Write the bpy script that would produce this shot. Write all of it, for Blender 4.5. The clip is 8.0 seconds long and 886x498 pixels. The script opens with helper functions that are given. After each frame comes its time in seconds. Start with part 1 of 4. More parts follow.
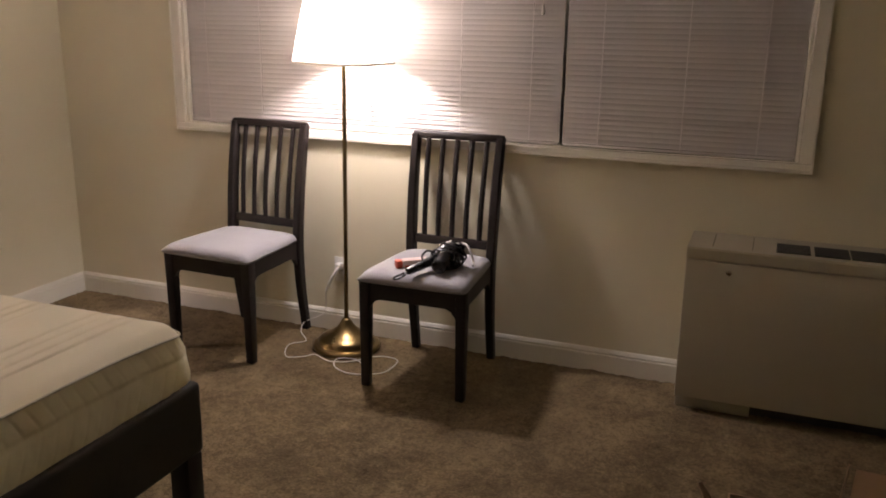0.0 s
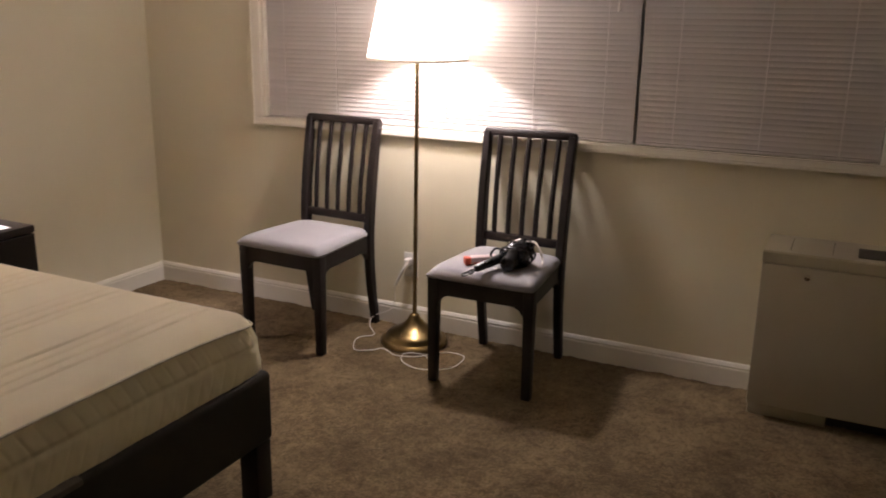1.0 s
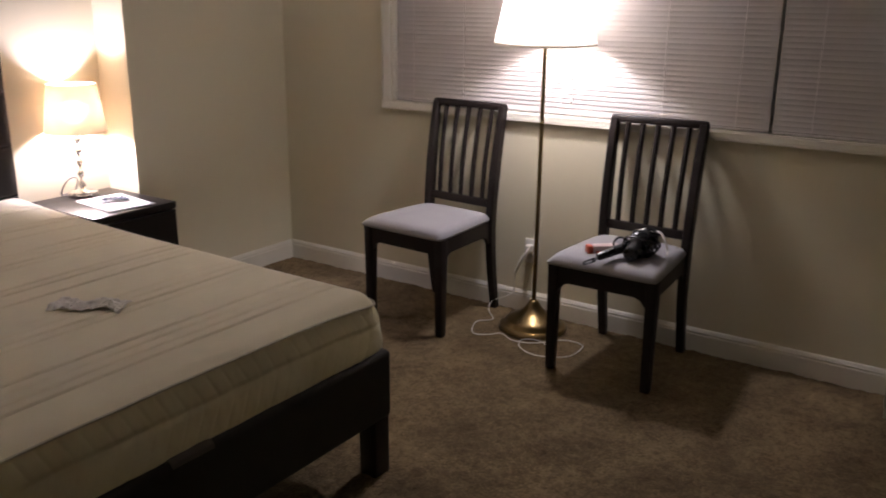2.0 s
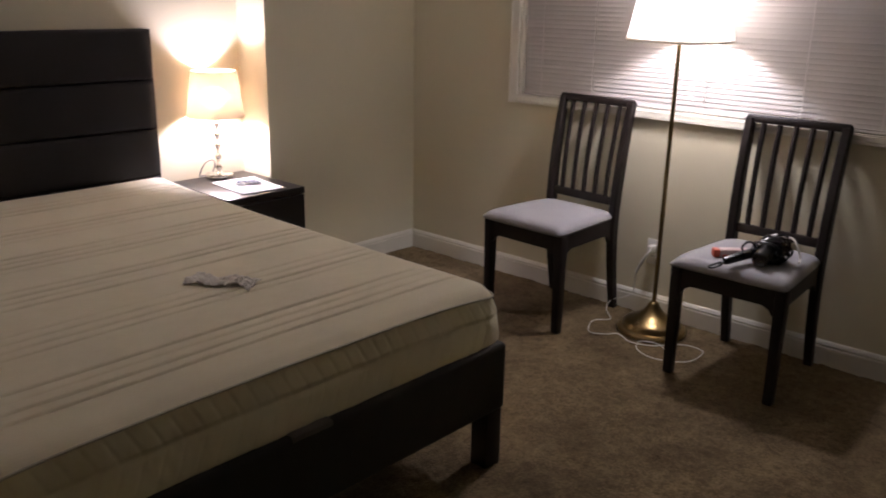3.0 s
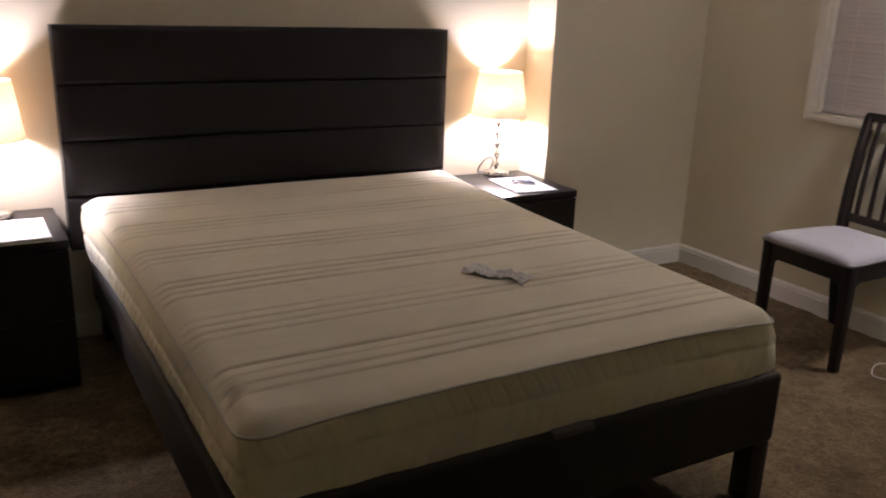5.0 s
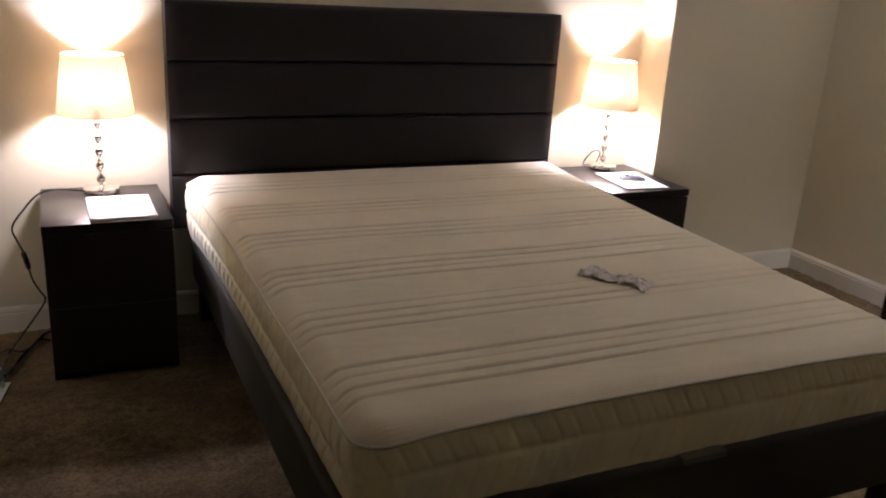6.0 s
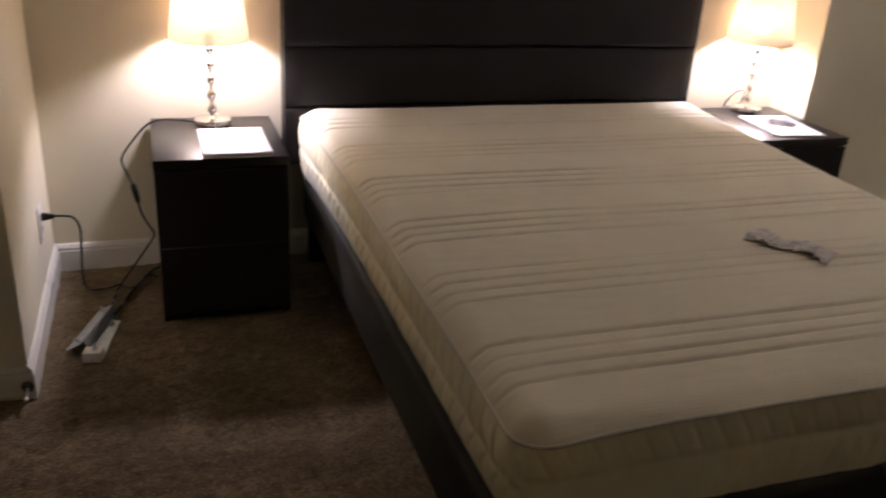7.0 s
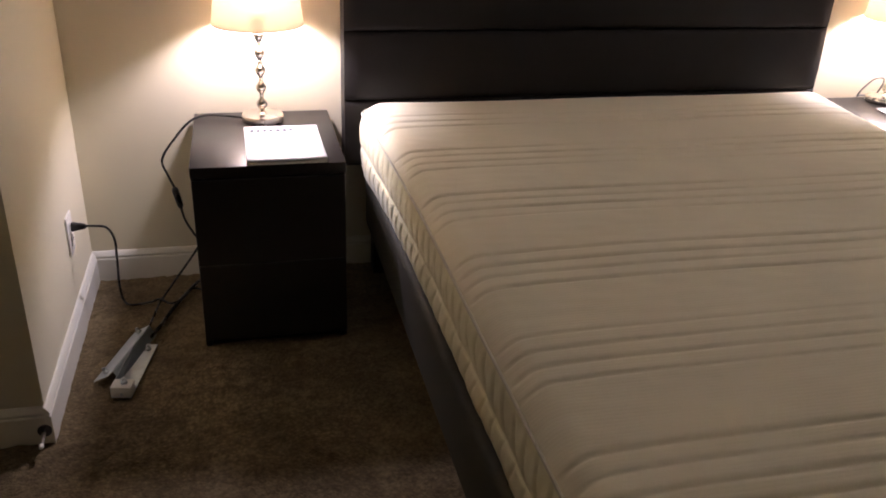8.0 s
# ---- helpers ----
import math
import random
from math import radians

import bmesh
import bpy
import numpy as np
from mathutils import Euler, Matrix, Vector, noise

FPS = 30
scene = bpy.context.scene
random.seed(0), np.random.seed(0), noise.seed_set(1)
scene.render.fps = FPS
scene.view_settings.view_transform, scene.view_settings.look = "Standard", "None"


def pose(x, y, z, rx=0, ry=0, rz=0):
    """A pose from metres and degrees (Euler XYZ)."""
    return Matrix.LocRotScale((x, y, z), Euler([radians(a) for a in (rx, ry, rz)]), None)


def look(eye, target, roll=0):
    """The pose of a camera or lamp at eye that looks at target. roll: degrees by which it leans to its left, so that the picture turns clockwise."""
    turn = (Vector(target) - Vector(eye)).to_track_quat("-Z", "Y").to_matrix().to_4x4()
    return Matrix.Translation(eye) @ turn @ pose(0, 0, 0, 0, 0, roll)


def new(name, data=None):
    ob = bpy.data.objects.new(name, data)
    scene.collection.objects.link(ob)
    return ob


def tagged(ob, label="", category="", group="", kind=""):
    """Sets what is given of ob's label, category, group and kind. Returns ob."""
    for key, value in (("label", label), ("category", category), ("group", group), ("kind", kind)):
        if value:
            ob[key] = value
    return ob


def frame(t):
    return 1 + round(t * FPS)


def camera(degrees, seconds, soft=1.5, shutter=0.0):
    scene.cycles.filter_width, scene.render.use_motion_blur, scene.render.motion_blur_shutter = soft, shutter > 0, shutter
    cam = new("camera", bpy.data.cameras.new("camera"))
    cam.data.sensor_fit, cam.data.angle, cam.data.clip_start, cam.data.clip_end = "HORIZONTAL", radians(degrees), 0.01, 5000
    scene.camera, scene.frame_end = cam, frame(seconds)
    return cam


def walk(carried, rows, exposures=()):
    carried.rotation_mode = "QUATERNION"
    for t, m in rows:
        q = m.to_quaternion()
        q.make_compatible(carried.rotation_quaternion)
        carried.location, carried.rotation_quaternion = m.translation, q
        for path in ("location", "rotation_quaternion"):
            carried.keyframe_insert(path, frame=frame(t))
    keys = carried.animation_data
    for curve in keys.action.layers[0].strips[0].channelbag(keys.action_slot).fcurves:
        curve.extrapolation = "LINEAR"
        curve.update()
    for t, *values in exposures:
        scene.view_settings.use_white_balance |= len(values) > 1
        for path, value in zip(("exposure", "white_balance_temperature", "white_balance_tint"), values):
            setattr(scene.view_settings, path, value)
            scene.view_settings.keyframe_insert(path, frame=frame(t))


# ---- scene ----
cam = camera(55.0, 8.0, soft=1.8, shutter=0.4)
PATH = [
    (0, (-3.326, -3.309, 1.408), (-1.525, -2.615, 0.886), 0.9),
    (0.5, (-3.319, -3.312, 1.404), (-1.539, -2.555, 0.895), 1.0),
    (1, (-3.327, -3.316, 1.407), (-1.594, -2.471, 0.877), 0.9),
    (1.5, (-3.332, -3.319, 1.41), (-1.67, -2.353, 0.858), 0.6),
    (3, (-3.351, -3.311, 1.403), (-1.94, -2.017, 0.822), 1.0),
    (3.5, (-3.366, -3.307, 1.4), (-2.056, -1.913, 0.816), 1.5),
    (4, (-3.385, -3.296, 1.395), (-2.192, -1.801, 0.811), 1.8),
    (4.5, (-3.4, -3.286, 1.395), (-2.32, -1.706, 0.813), 1.9),
    (5, (-3.423, -3.28, 1.396), (-2.464, -1.624, 0.814), 2.1),
    (6.3, (-3.501, -3.023, 1.383), (-2.716, -1.303, 0.733), 4.0),
    (6.5, (-3.519, -2.964, 1.376), (-2.742, -1.248, 0.703), 4.5),
    (7, (-3.522, -2.816, 1.358), (-2.907, -1.087, 0.564), 3.8),
    (7.5, (-3.408, -2.591, 1.362), (-2.961, -0.842, 0.5), 2.4),
    (8, (-3.402, -2.41, 1.335), (-2.964, -0.664, 0.463), 2.5),
]
EXPOSURES = ((0.0, 0.14, 6880, 11.3), (0.5, 0.13, 6880, 11.3), (1.0, 0.13, 6880, 11.3), (1.5, -0.40, 6600, 10.5), (3.0, -0.54, 6250, 9.2), (5.0, -0.48, 6300, 9.2), (6.5, -0.42, 6300, 8.8), (8.0, -0.44, 6480, 8.9))
walk(cam, [(t, look(eye, target, roll)) for t, eye, target, roll in PATH], EXPOSURES)

# ---------- light ----------
world = bpy.data.worlds.new("night")
scene.world = world
world.use_nodes = True
world.node_tree.nodes["Background"].inputs["Color"].default_value = (0.010, 0.012, 0.018, 1)
world.node_tree.nodes["Background"].inputs["Strength"].default_value = 1.0

LAMP_FLOOR, LAMP_TABLE = 35.0, 32.0
WARM, WARM_TABLE = (1.0, 0.925, 1.05), (1.0, 0.915, 1.17)


def bulb_light(name, place, watts, radius, color):
    data = bpy.data.lights.new(name, "POINT")
    data.energy, data.color, data.shadow_soft_size = watts, color, radius
    ob = new(name, data)
    ob.location = place
    return ob


FLOOR_LAMP = (-0.186, -1.649)
FLOOR_LEAN = (0.8, -1.0)
TABLE_L = (-3.344, 0.110)
TABLE_R = (-1.180, 0.110)
bulb_light("floor_lamp_light", (FLOOR_LAMP[0] + 1.395 * math.sin(radians(FLOOR_LEAN[1])), FLOOR_LAMP[1] - 1.395 * math.sin(radians(FLOOR_LEAN[0])), 1.395), LAMP_FLOOR, 0.045, WARM)
bulb_light("table_lamp_light", (*TABLE_L, 0.925), LAMP_TABLE, 0.03, WARM_TABLE)
bulb_light("table_lamp_light", (*TABLE_R, 0.925), LAMP_TABLE, 0.03, WARM_TABLE)


# ---------- materials ----------
def material(name, color, rough=0.6, metal=0.0, spread=0.12, scale=6.0, fine=120.0, bump=0.1, depth=0.002, second=None, spec=0.5, sheen=0.0, coat=0.0, rand=0.0):
    """A surface with colour variation and relief at two scales."""
    m = bpy.data.materials.new(name)
    m.use_nodes = True
    t = m.node_tree
    n, l = t.nodes, t.links
    b = n["Principled BSDF"]
    b.inputs["Roughness"].default_value = rough
    b.inputs["Metallic"].default_value = metal
    b.inputs["Specular IOR Level"].default_value = spec
    b.inputs["Sheen Weight"].default_value = sheen
    b.inputs["Coat Weight"].default_value = coat
    co = n.new("ShaderNodeTexCoord")
    big = n.new("ShaderNodeTexNoise")
    big.inputs["Scale"].default_value, big.inputs["Detail"].default_value = scale, 4
    small = n.new("ShaderNodeTexNoise")
    small.inputs["Scale"].default_value, small.inputs["Detail"].default_value = fine, 3
    for x in (big, small):
        l.new(co.outputs["Object"], x.inputs["Vector"])
    mix = n.new("ShaderNodeMix")
    mix.data_type = "RGBA"
    a = [c * (1 - spread) for c in color]
    z = second or [min(1, c * (1 + spread)) for c in color]
    mix.inputs["A"].default_value, mix.inputs["B"].default_value = (*a, 1), (*z, 1)
    add = n.new("ShaderNodeMath")
    add.operation = "MULTIPLY_ADD"
    add.inputs[1].default_value = 0.65
    l.new(big.outputs["Fac"], add.inputs[0])
    half = n.new("ShaderNodeMath")
    half.operation = "MULTIPLY"
    half.inputs[1].default_value = 0.35
    l.new(small.outputs["Fac"], half.inputs[0])
    l.new(half.outputs[0], add.inputs[2])
    ramp = n.new("ShaderNodeMapRange")
    ramp.inputs["From Min"].default_value, ramp.inputs["From Max"].default_value = 0.3, 0.7
    l.new(add.outputs[0], ramp.inputs["Value"])
    l.new(ramp.outputs["Result"], mix.inputs["Factor"])
    last = mix.outputs["Result"]
    if rand:
        info, hsv, mr = n.new("ShaderNodeObjectInfo"), n.new("ShaderNodeHueSaturation"), n.new("ShaderNodeMapRange")
        mr.inputs["To Min"].default_value, mr.inputs["To Max"].default_value = 1 - rand, 1 + rand
        l.new(info.outputs["Random"], mr.inputs["Value"])
        l.new(mr.outputs["Result"], hsv.inputs["Value"])
        l.new(last, hsv.inputs["Color"])
        last = hsv.outputs["Color"]
    l.new(last, b.inputs["Base Color"])
    rr = n.new("ShaderNodeMapRange")
    rr.inputs["To Min"].default_value, rr.inputs["To Max"].default_value = max(0.03, rough - 0.08), min(1, rough + 0.08)
    l.new(big.outputs["Fac"], rr.inputs["Value"])
    l.new(rr.outputs["Result"], b.inputs["Roughness"])
    if bump:
        bp = n.new("ShaderNodeBump")
        bp.inputs["Strength"].default_value, bp.inputs["Distance"].default_value = bump, depth
        l.new(small.outputs["Fac"], bp.inputs["Height"])
        l.new(bp.outputs["Normal"], b.inputs["Normal"])
    return m


def shade_material(name, color, through_color, gain=0.5, ahead=0.06, blur=0.80):
    """Thin lampshade cloth or paper: reflects and lets light through."""
    m = bpy.data.materials.new(name)
    m.use_nodes = True
    t = m.node_tree
    n, l = t.nodes, t.links
    out = n["Material Output"]
    n.remove(n["Principled BSDF"])
    d, tr, mx = n.new("ShaderNodeBsdfDiffuse"), n.new("ShaderNodeBsdfTranslucent"), n.new("ShaderNodeMixShader")
    co, ns, mix = n.new("ShaderNodeTexCoord"), n.new("ShaderNodeTexNoise"), n.new("ShaderNodeMix")
    mix.data_type = "RGBA"
    ns.inputs["Scale"].default_value, ns.inputs["Detail"].default_value = 40, 6
    l.new(co.outputs["Object"], ns.inputs["Vector"])
    mix.inputs["A"].default_value = (*[c * 0.72 for c in through_color], 1)
    mix.inputs["B"].default_value = (*through_color, 1)
    l.new(ns.outputs["Fac"], mix.inputs["Factor"])
    d.inputs["Color"].default_value = (*color, 1)
    l.new(mix.outputs["Result"], tr.inputs["Color"])
    mx.inputs["Fac"].default_value = gain
    l.new(d.outputs[0], mx.inputs[1])
    l.new(tr.outputs[0], mx.inputs[2])
    fw, top = n.new("ShaderNodeBsdfRefraction"), n.new("ShaderNodeMixShader")
    fw.inputs["IOR"].default_value, fw.inputs["Roughness"].default_value = 1.26, blur
    l.new(mix.outputs["Result"], fw.inputs["Color"])
    top.inputs["Fac"].default_value = ahead
    l.new(mx.outputs[0], top.inputs[1])
    l.new(fw.outputs[0], top.inputs[2])
    l.new(top.outputs[0], out.inputs["Surface"])
    return m


def glass_material(name, color=(1, 1, 1), rough=0.0, ior=1.45):
    m = bpy.data.materials.new(name)
    m.use_nodes = True
    b = m.node_tree.nodes["Principled BSDF"]
    b.inputs["Base Color"].default_value = (*color, 1)
    b.inputs["Roughness"].default_value = rough
    b.inputs["IOR"].default_value = ior
    b.inputs["Transmission Weight"].default_value = 1.0
    return m


def glow_material(name, color, strength):
    m = bpy.data.materials.new(name)
    m.use_nodes = True
    b = m.node_tree.nodes["Principled BSDF"]
    b.inputs["Base Color"].default_value = (0.9, 0.9, 0.9, 1)
    b.inputs["Emission Color"].default_value = (*color, 1)
    b.inputs["Emission Strength"].default_value = strength
    return m


def carpet_material():
    m = material("carpet_pile", (0.142, 0.104, 0.056), 0.95, 0, 0.36, 26.0, 150.0, 0.9, 0.006, spec=0.08, sheen=0.30)
    n, l = m.node_tree.nodes, m.node_tree.links
    b = n["Principled BSDF"]
    b.inputs["Sheen Tint"].default_value = (0.62, 0.46, 0.28, 1)
    b.inputs["Sheen Roughness"].default_value = 0.6
    co = n["Texture Coordinate"]
    base = b.inputs["Base Color"].links[0].from_socket
    streak = n.new("ShaderNodeTexNoise")
    streak.inputs["Scale"].default_value, streak.inputs["Detail"].default_value, streak.inputs["Distortion"].default_value = 5.0, 6, 0.5
    tuft = n.new("ShaderNodeTexVoronoi")
    tuft.inputs["Scale"].default_value = 85
    l.new(co.outputs["Object"], streak.inputs["Vector"])
    l.new(co.outputs["Object"], tuft.inputs["Vector"])
    mr = n.new("ShaderNodeMapRange")
    mr.inputs["From Min"].default_value, mr.inputs["From Max"].default_value = 0.35, 0.65
    mr.inputs["To Min"].default_value, mr.inputs["To Max"].default_value = 0.72, 1.30
    l.new(streak.outputs["Fac"], mr.inputs["Value"])
    tm = n.new("ShaderNodeMapRange")
    tm.inputs["From Max"].default_value = 0.8
    tm.inputs["To Min"].default_value, tm.inputs["To Max"].default_value = 1.22, 0.62
    l.new(tuft.outputs["Distance"], tm.inputs["Value"])
    mul = n.new("ShaderNodeMath")
    mul.operation = "MULTIPLY"
    l.new(mr.outputs["Result"], mul.inputs[0])
    l.new(tm.outputs["Result"], mul.inputs[1])
    hsv = n.new("ShaderNodeHueSaturation")
    l.new(base, hsv.inputs["Color"])
    l.new(mul.outputs[0], hsv.inputs["Value"])
    l.new(hsv.outputs["Color"], b.inputs["Base Color"])
    return m


WALL = material("cream_wall_paint", (0.665, 0.612, 0.455), 0.55, 0, 0.03, 1.6, 260.0, 0.12, 0.0012, spec=0.35)
CEIL = material("white_ceiling_paint", (0.80, 0.775, 0.71), 0.8, 0, 0.03, 2.0, 200.0, 0.15, 0.001)
TRIM = material("white_gloss_trim", (0.71, 0.68, 0.59), 0.35, 0, 0.04, 5.0, 90.0, 0.05, 0.001)
CARPET = carpet_material()
BLACKWOOD = material("dark_brown_black_wood", (0.013, 0.0088, 0.0075), 0.45, 0, 0.35, 9.0, 70.0, 0.10, 0.0008, spec=0.28)
VENEER = material("black_brown_veneer", (0.0115, 0.0088, 0.008), 0.36, 0, 0.3, 7.0, 160.0, 0.08, 0.0005, spec=0.4)
LEATHER = material("dark_faux_leather", (0.0125, 0.0103, 0.0098), 0.55, 0, 0.25, 5.0, 330.0, 0.4, 0.0012, spec=0.25)
RAILCLOTH = material("dark_grey_upholstery", (0.040, 0.037, 0.029), 0.75, 0, 0.2, 5.0, 400.0, 0.3, 0.001, spec=0.2)
SEATCLOTH = material("pale_grey_seat_cloth", (0.315, 0.305, 0.315), 0.9, 0, 0.06, 6.0, 600.0, 0.35, 0.0008, sheen=0.2, spec=0.2)
TICKING = material("cream_mattress_cloth", (0.84, 0.78, 0.61), 0.88, 0, 0.05, 5.0, 420.0, 0.3, 0.0008, sheen=0.15, spec=0.2)


def knit(m):
    """Adds the fine ribs of a knitted mattress cover."""
    n, l = m.node_tree.nodes, m.node_tree.links
    wave = n.new("ShaderNodeTexWave")
    wave.wave_type, wave.bands_direction = "BANDS", "Y"
    wave.inputs["Scale"].default_value, wave.inputs["Distortion"].default_value, wave.inputs["Detail"].default_value = 38, 2.2, 2
    bp = n.new("ShaderNodeBump")
    bp.inputs["Strength"].default_value, bp.inputs["Distance"].default_value = 0.20, 0.0009
    old = n["Principled BSDF"].inputs["Normal"].links[0].from_socket
    l.new(n["Texture Coordinate"].outputs["Object"], wave.inputs["Vector"])
    l.new(wave.outputs["Fac"], bp.inputs["Height"])
    l.new(old, bp.inputs["Normal"])
    l.new(bp.outputs["Normal"], n["Principled BSDF"].inputs["Normal"])


knit(TICKING)
BORDER = material("cream_quilted_border_cloth", (0.82, 0.77, 0.55), 0.9, 0, 0.07, 8.0, 380.0, 0.35, 0.001, sheen=0.15, spec=0.2)
# beige cloth coloured dark for the shade it lies in at the foot rail
LABELCLOTH = material("beige_tape_in_shade", (0.10, 0.088, 0.07), 0.85, 0, 0.15, 20.0, 300.0, 0.2, 0.001)
PIPING = material("grey_beige_piping", (0.62, 0.58, 0.48), 0.8, 0, 0.1, 20.0, 300.0, 0.2, 0.001)
BRASS = material("aged_brass", (0.255, 0.182, 0.08), 0.30, 1.0, 0.15, 9.0, 150.0, 0.06, 0.0006)
NICKEL = material("brushed_nickel", (0.62, 0.58, 0.53), 0.26, 1.0, 0.08, 12.0, 250.0, 0.05, 0.0004)
ZINC = material("zinc_plated_steel", (0.52, 0.56, 0.58), 0.38, 1.0, 0.15, 25.0, 180.0, 0.06, 0.0006)
FITTING = material("dull_blue_grey_steel", (0.24, 0.26, 0.31), 0.45, 0.4, 0.25, 40.0, 200.0, 0.05, 0.0004)
BLACKPLASTIC = material("black_plastic", (0.012, 0.012, 0.013), 0.28, 0, 0.2, 20.0, 200.0, 0.04, 0.0004)
WHITEPLASTIC = material("white_plastic", (0.74, 0.71, 0.65), 0.4, 0, 0.03, 20.0, 200.0, 0.03, 0.0003)
PAPER = material("white_paper", (0.84, 0.82, 0.79), 0.75, 0, 0.02, 15.0, 300.0, 0.1, 0.0004, spec=0.3)
INK = material("grey_black_ink", (0.10, 0.10, 0.11), 0.7, 0, 0.1, 30.0, 300.0, 0.0)
TISSUE = material("grey_white_film", (0.80, 0.77, 0.72), 0.5, 0, 0.12, 30.0, 200.0, 0.2, 0.001)
BLIND = material("white_vinyl_slat", (0.52, 0.485, 0.465), 0.5, 0, 0.03, 3.0, 120.0, 0.05, 0.0004, rand=0.05)
CORDWHITE = material("white_cord", (0.72, 0.68, 0.62), 0.6, 0, 0.05, 30.0, 300.0, 0.05, 0.0004)
CORDGREY = material("grey_cord", (0.16, 0.15, 0.145), 0.4, 0, 0.05, 30.0, 300.0, 0.05, 0.0004)
TAPE = material("pale_ladder_cord", (0.62, 0.58, 0.56), 0.8, 0, 0.04, 30.0, 300.0, 0.05, 0.0004)
HEATER = material("beige_enamel", (0.40, 0.36, 0.27), 0.45, 0, 0.05, 4.0, 200.0, 0.05, 0.0005)
GRILLE = material("dark_grille_metal", (0.06, 0.058, 0.055), 0.5, 0.3, 0.2, 20.0, 200.0, 0.1, 0.0006)
# dark colour standing in for shade in the recess, lid seams and socket slots
SHADEDGAP = material("shaded_gap_dark", (0.05, 0.045, 0.04), 0.7, 0, 0.2, 10.0, 200.0, 0.1, 0.0006)
CARDBOARD = material("brown_cardboard", (0.34, 0.22, 0.13), 0.85, 0, 0.1, 8.0, 200.0, 0.15, 0.0008)
ORANGE = material("orange_red_plastic", (0.62, 0.10, 0.05), 0.35, 0, 0.08, 20.0, 200.0, 0.03, 0.0003)
CLEARWRAP = material("pale_pink_plastic", (0.62, 0.47, 0.45), 0.3, 0, 0.08, 20.0, 200.0, 0.05, 0.0004)
GLASS = glass_material("window_glass")
FILM = glass_material("clear_crinkled_film", (0.96, 0.97, 0.99), 0.22, 1.25)
CRYSTAL = glass_material("clear_crystal", (0.96, 0.95, 0.94), 0.02, 1.5)
SHADE_FLOOR = shade_material("white_lampshade_cloth", (0.75, 0.72, 0.66), (0.85, 0.80, 0.72), 0.32)
SHADE_TABLE = shade_material("golden_lampshade_cloth", (0.48, 0.36, 0.23), (0.82, 0.62, 0.41), 0.028, 0.135, 0.60)
BULB = glow_material("lit_bulb", (1.0, 0.80, 0.55), 60.0)


# ---------- building helpers ----------
def thing(name, label, category, place=(0, 0, 0), turn=0.0, group="", kind=""):
    ob = new(name)
    ob.empty_display_size = 0.1
    ob.matrix_basis = pose(*place, 0, 0, turn)
    return tagged(ob, label, category, group, kind)


def mesh_of(name, bm, mat, smooth=False, angle=0.6):
    bmesh.ops.recalc_face_normals(bm, faces=bm.faces[:])
    me = bpy.data.meshes.new(name)
    if smooth:
        for f in bm.faces:
            f.smooth = True
        for e in bm.edges:
            if len(e.link_faces) == 2 and e.calc_face_angle(0) > angle:
                e.smooth = False
    bm.to_mesh(me)
    bm.free()
    me.materials.append(mat)
    return me


def part(name, bm, mat, parent=None, label="", smooth=True, angle=0.6):
    ob = new(name, mesh_of(name, bm, mat, smooth, angle))
    ob.parent = parent
    return tagged(ob, label)


def structure(name, bm, mat, label, category, smooth=False):
    return tagged(part(name, bm, mat, None, label, smooth), category=category, kind="structure")


def box(x0, x1, y0, y1, z0, z1, bevel=0.0, seg=2, bm=None):
    made = bmesh.new()
    bmesh.ops.create_cube(made, size=1, matrix=Matrix.Translation(((x0 + x1) / 2, (y0 + y1) / 2, (z0 + z1) / 2)) @ Matrix.Diagonal((x1 - x0, y1 - y0, z1 - z0, 1)))
    if bevel:
        bmesh.ops.bevel(made, geom=made.edges[:], offset=bevel, segments=seg, affect="EDGES", profile=0.5)
    return join(bm, made)


def join(bm, made):
    if bm is None:
        return made
    me = bpy.data.meshes.new("join")
    made.to_mesh(me)
    made.free()
    bm.from_mesh(me)
    bpy.data.meshes.remove(me)
    return bm


def beam(a, b, wa, da, wb=None, db=None, bevel=0.003, side=(1, 0, 0), bm=None):
    """A tapered bar from a to b; w along side, d across it."""
    wb, db = wb or wa, db or da
    a, b = Vector(a), Vector(b)
    ax = (b - a).normalized()
    s = (Vector(side) - ax * ax.dot(Vector(side))).normalized()
    q = ax.cross(s)
    made = bmesh.new()
    rings = []
    for p, w, d in ((a, wa, da), (b, wb, db)):
        rings.append([made.verts.new(p + s * (i * w / 2) + q * (j * d / 2)) for i, j in ((-1, -1), (1, -1), (1, 1), (-1, 1))])
    for i in range(4):
        made.faces.new((rings[0][i], rings[0][(i + 1) % 4], rings[1][(i + 1) % 4], rings[1][i]))
    made.faces.new(rings[0][::-1])
    made.faces.new(rings[1])
    if bevel:
        bmesh.ops.bevel(made, geom=made.edges[:], offset=bevel, segments=2, affect="EDGES", profile=0.5)
    return join(bm, made)


def lathe(profile, steps=40, bm=None, at=(0, 0, 0), close=True):
    made = bmesh.new()
    rings = []
    for r, z in profile:
        rings.append([made.verts.new((at[0] + max(r, 1e-4) * math.cos(2 * math.pi * i / steps), at[1] + max(r, 1e-4) * math.sin(2 * math.pi * i / steps), at[2] + z)) for i in range(steps)])
    for a, b in zip(rings, rings[1:]):
        for i in range(steps):
            made.faces.new((a[i], a[(i + 1) % steps], b[(i + 1) % steps], b[i]))
    if close:
        made.faces.new(rings[0][::-1])
        made.faces.new(rings[-1])
    return join(bm, made)


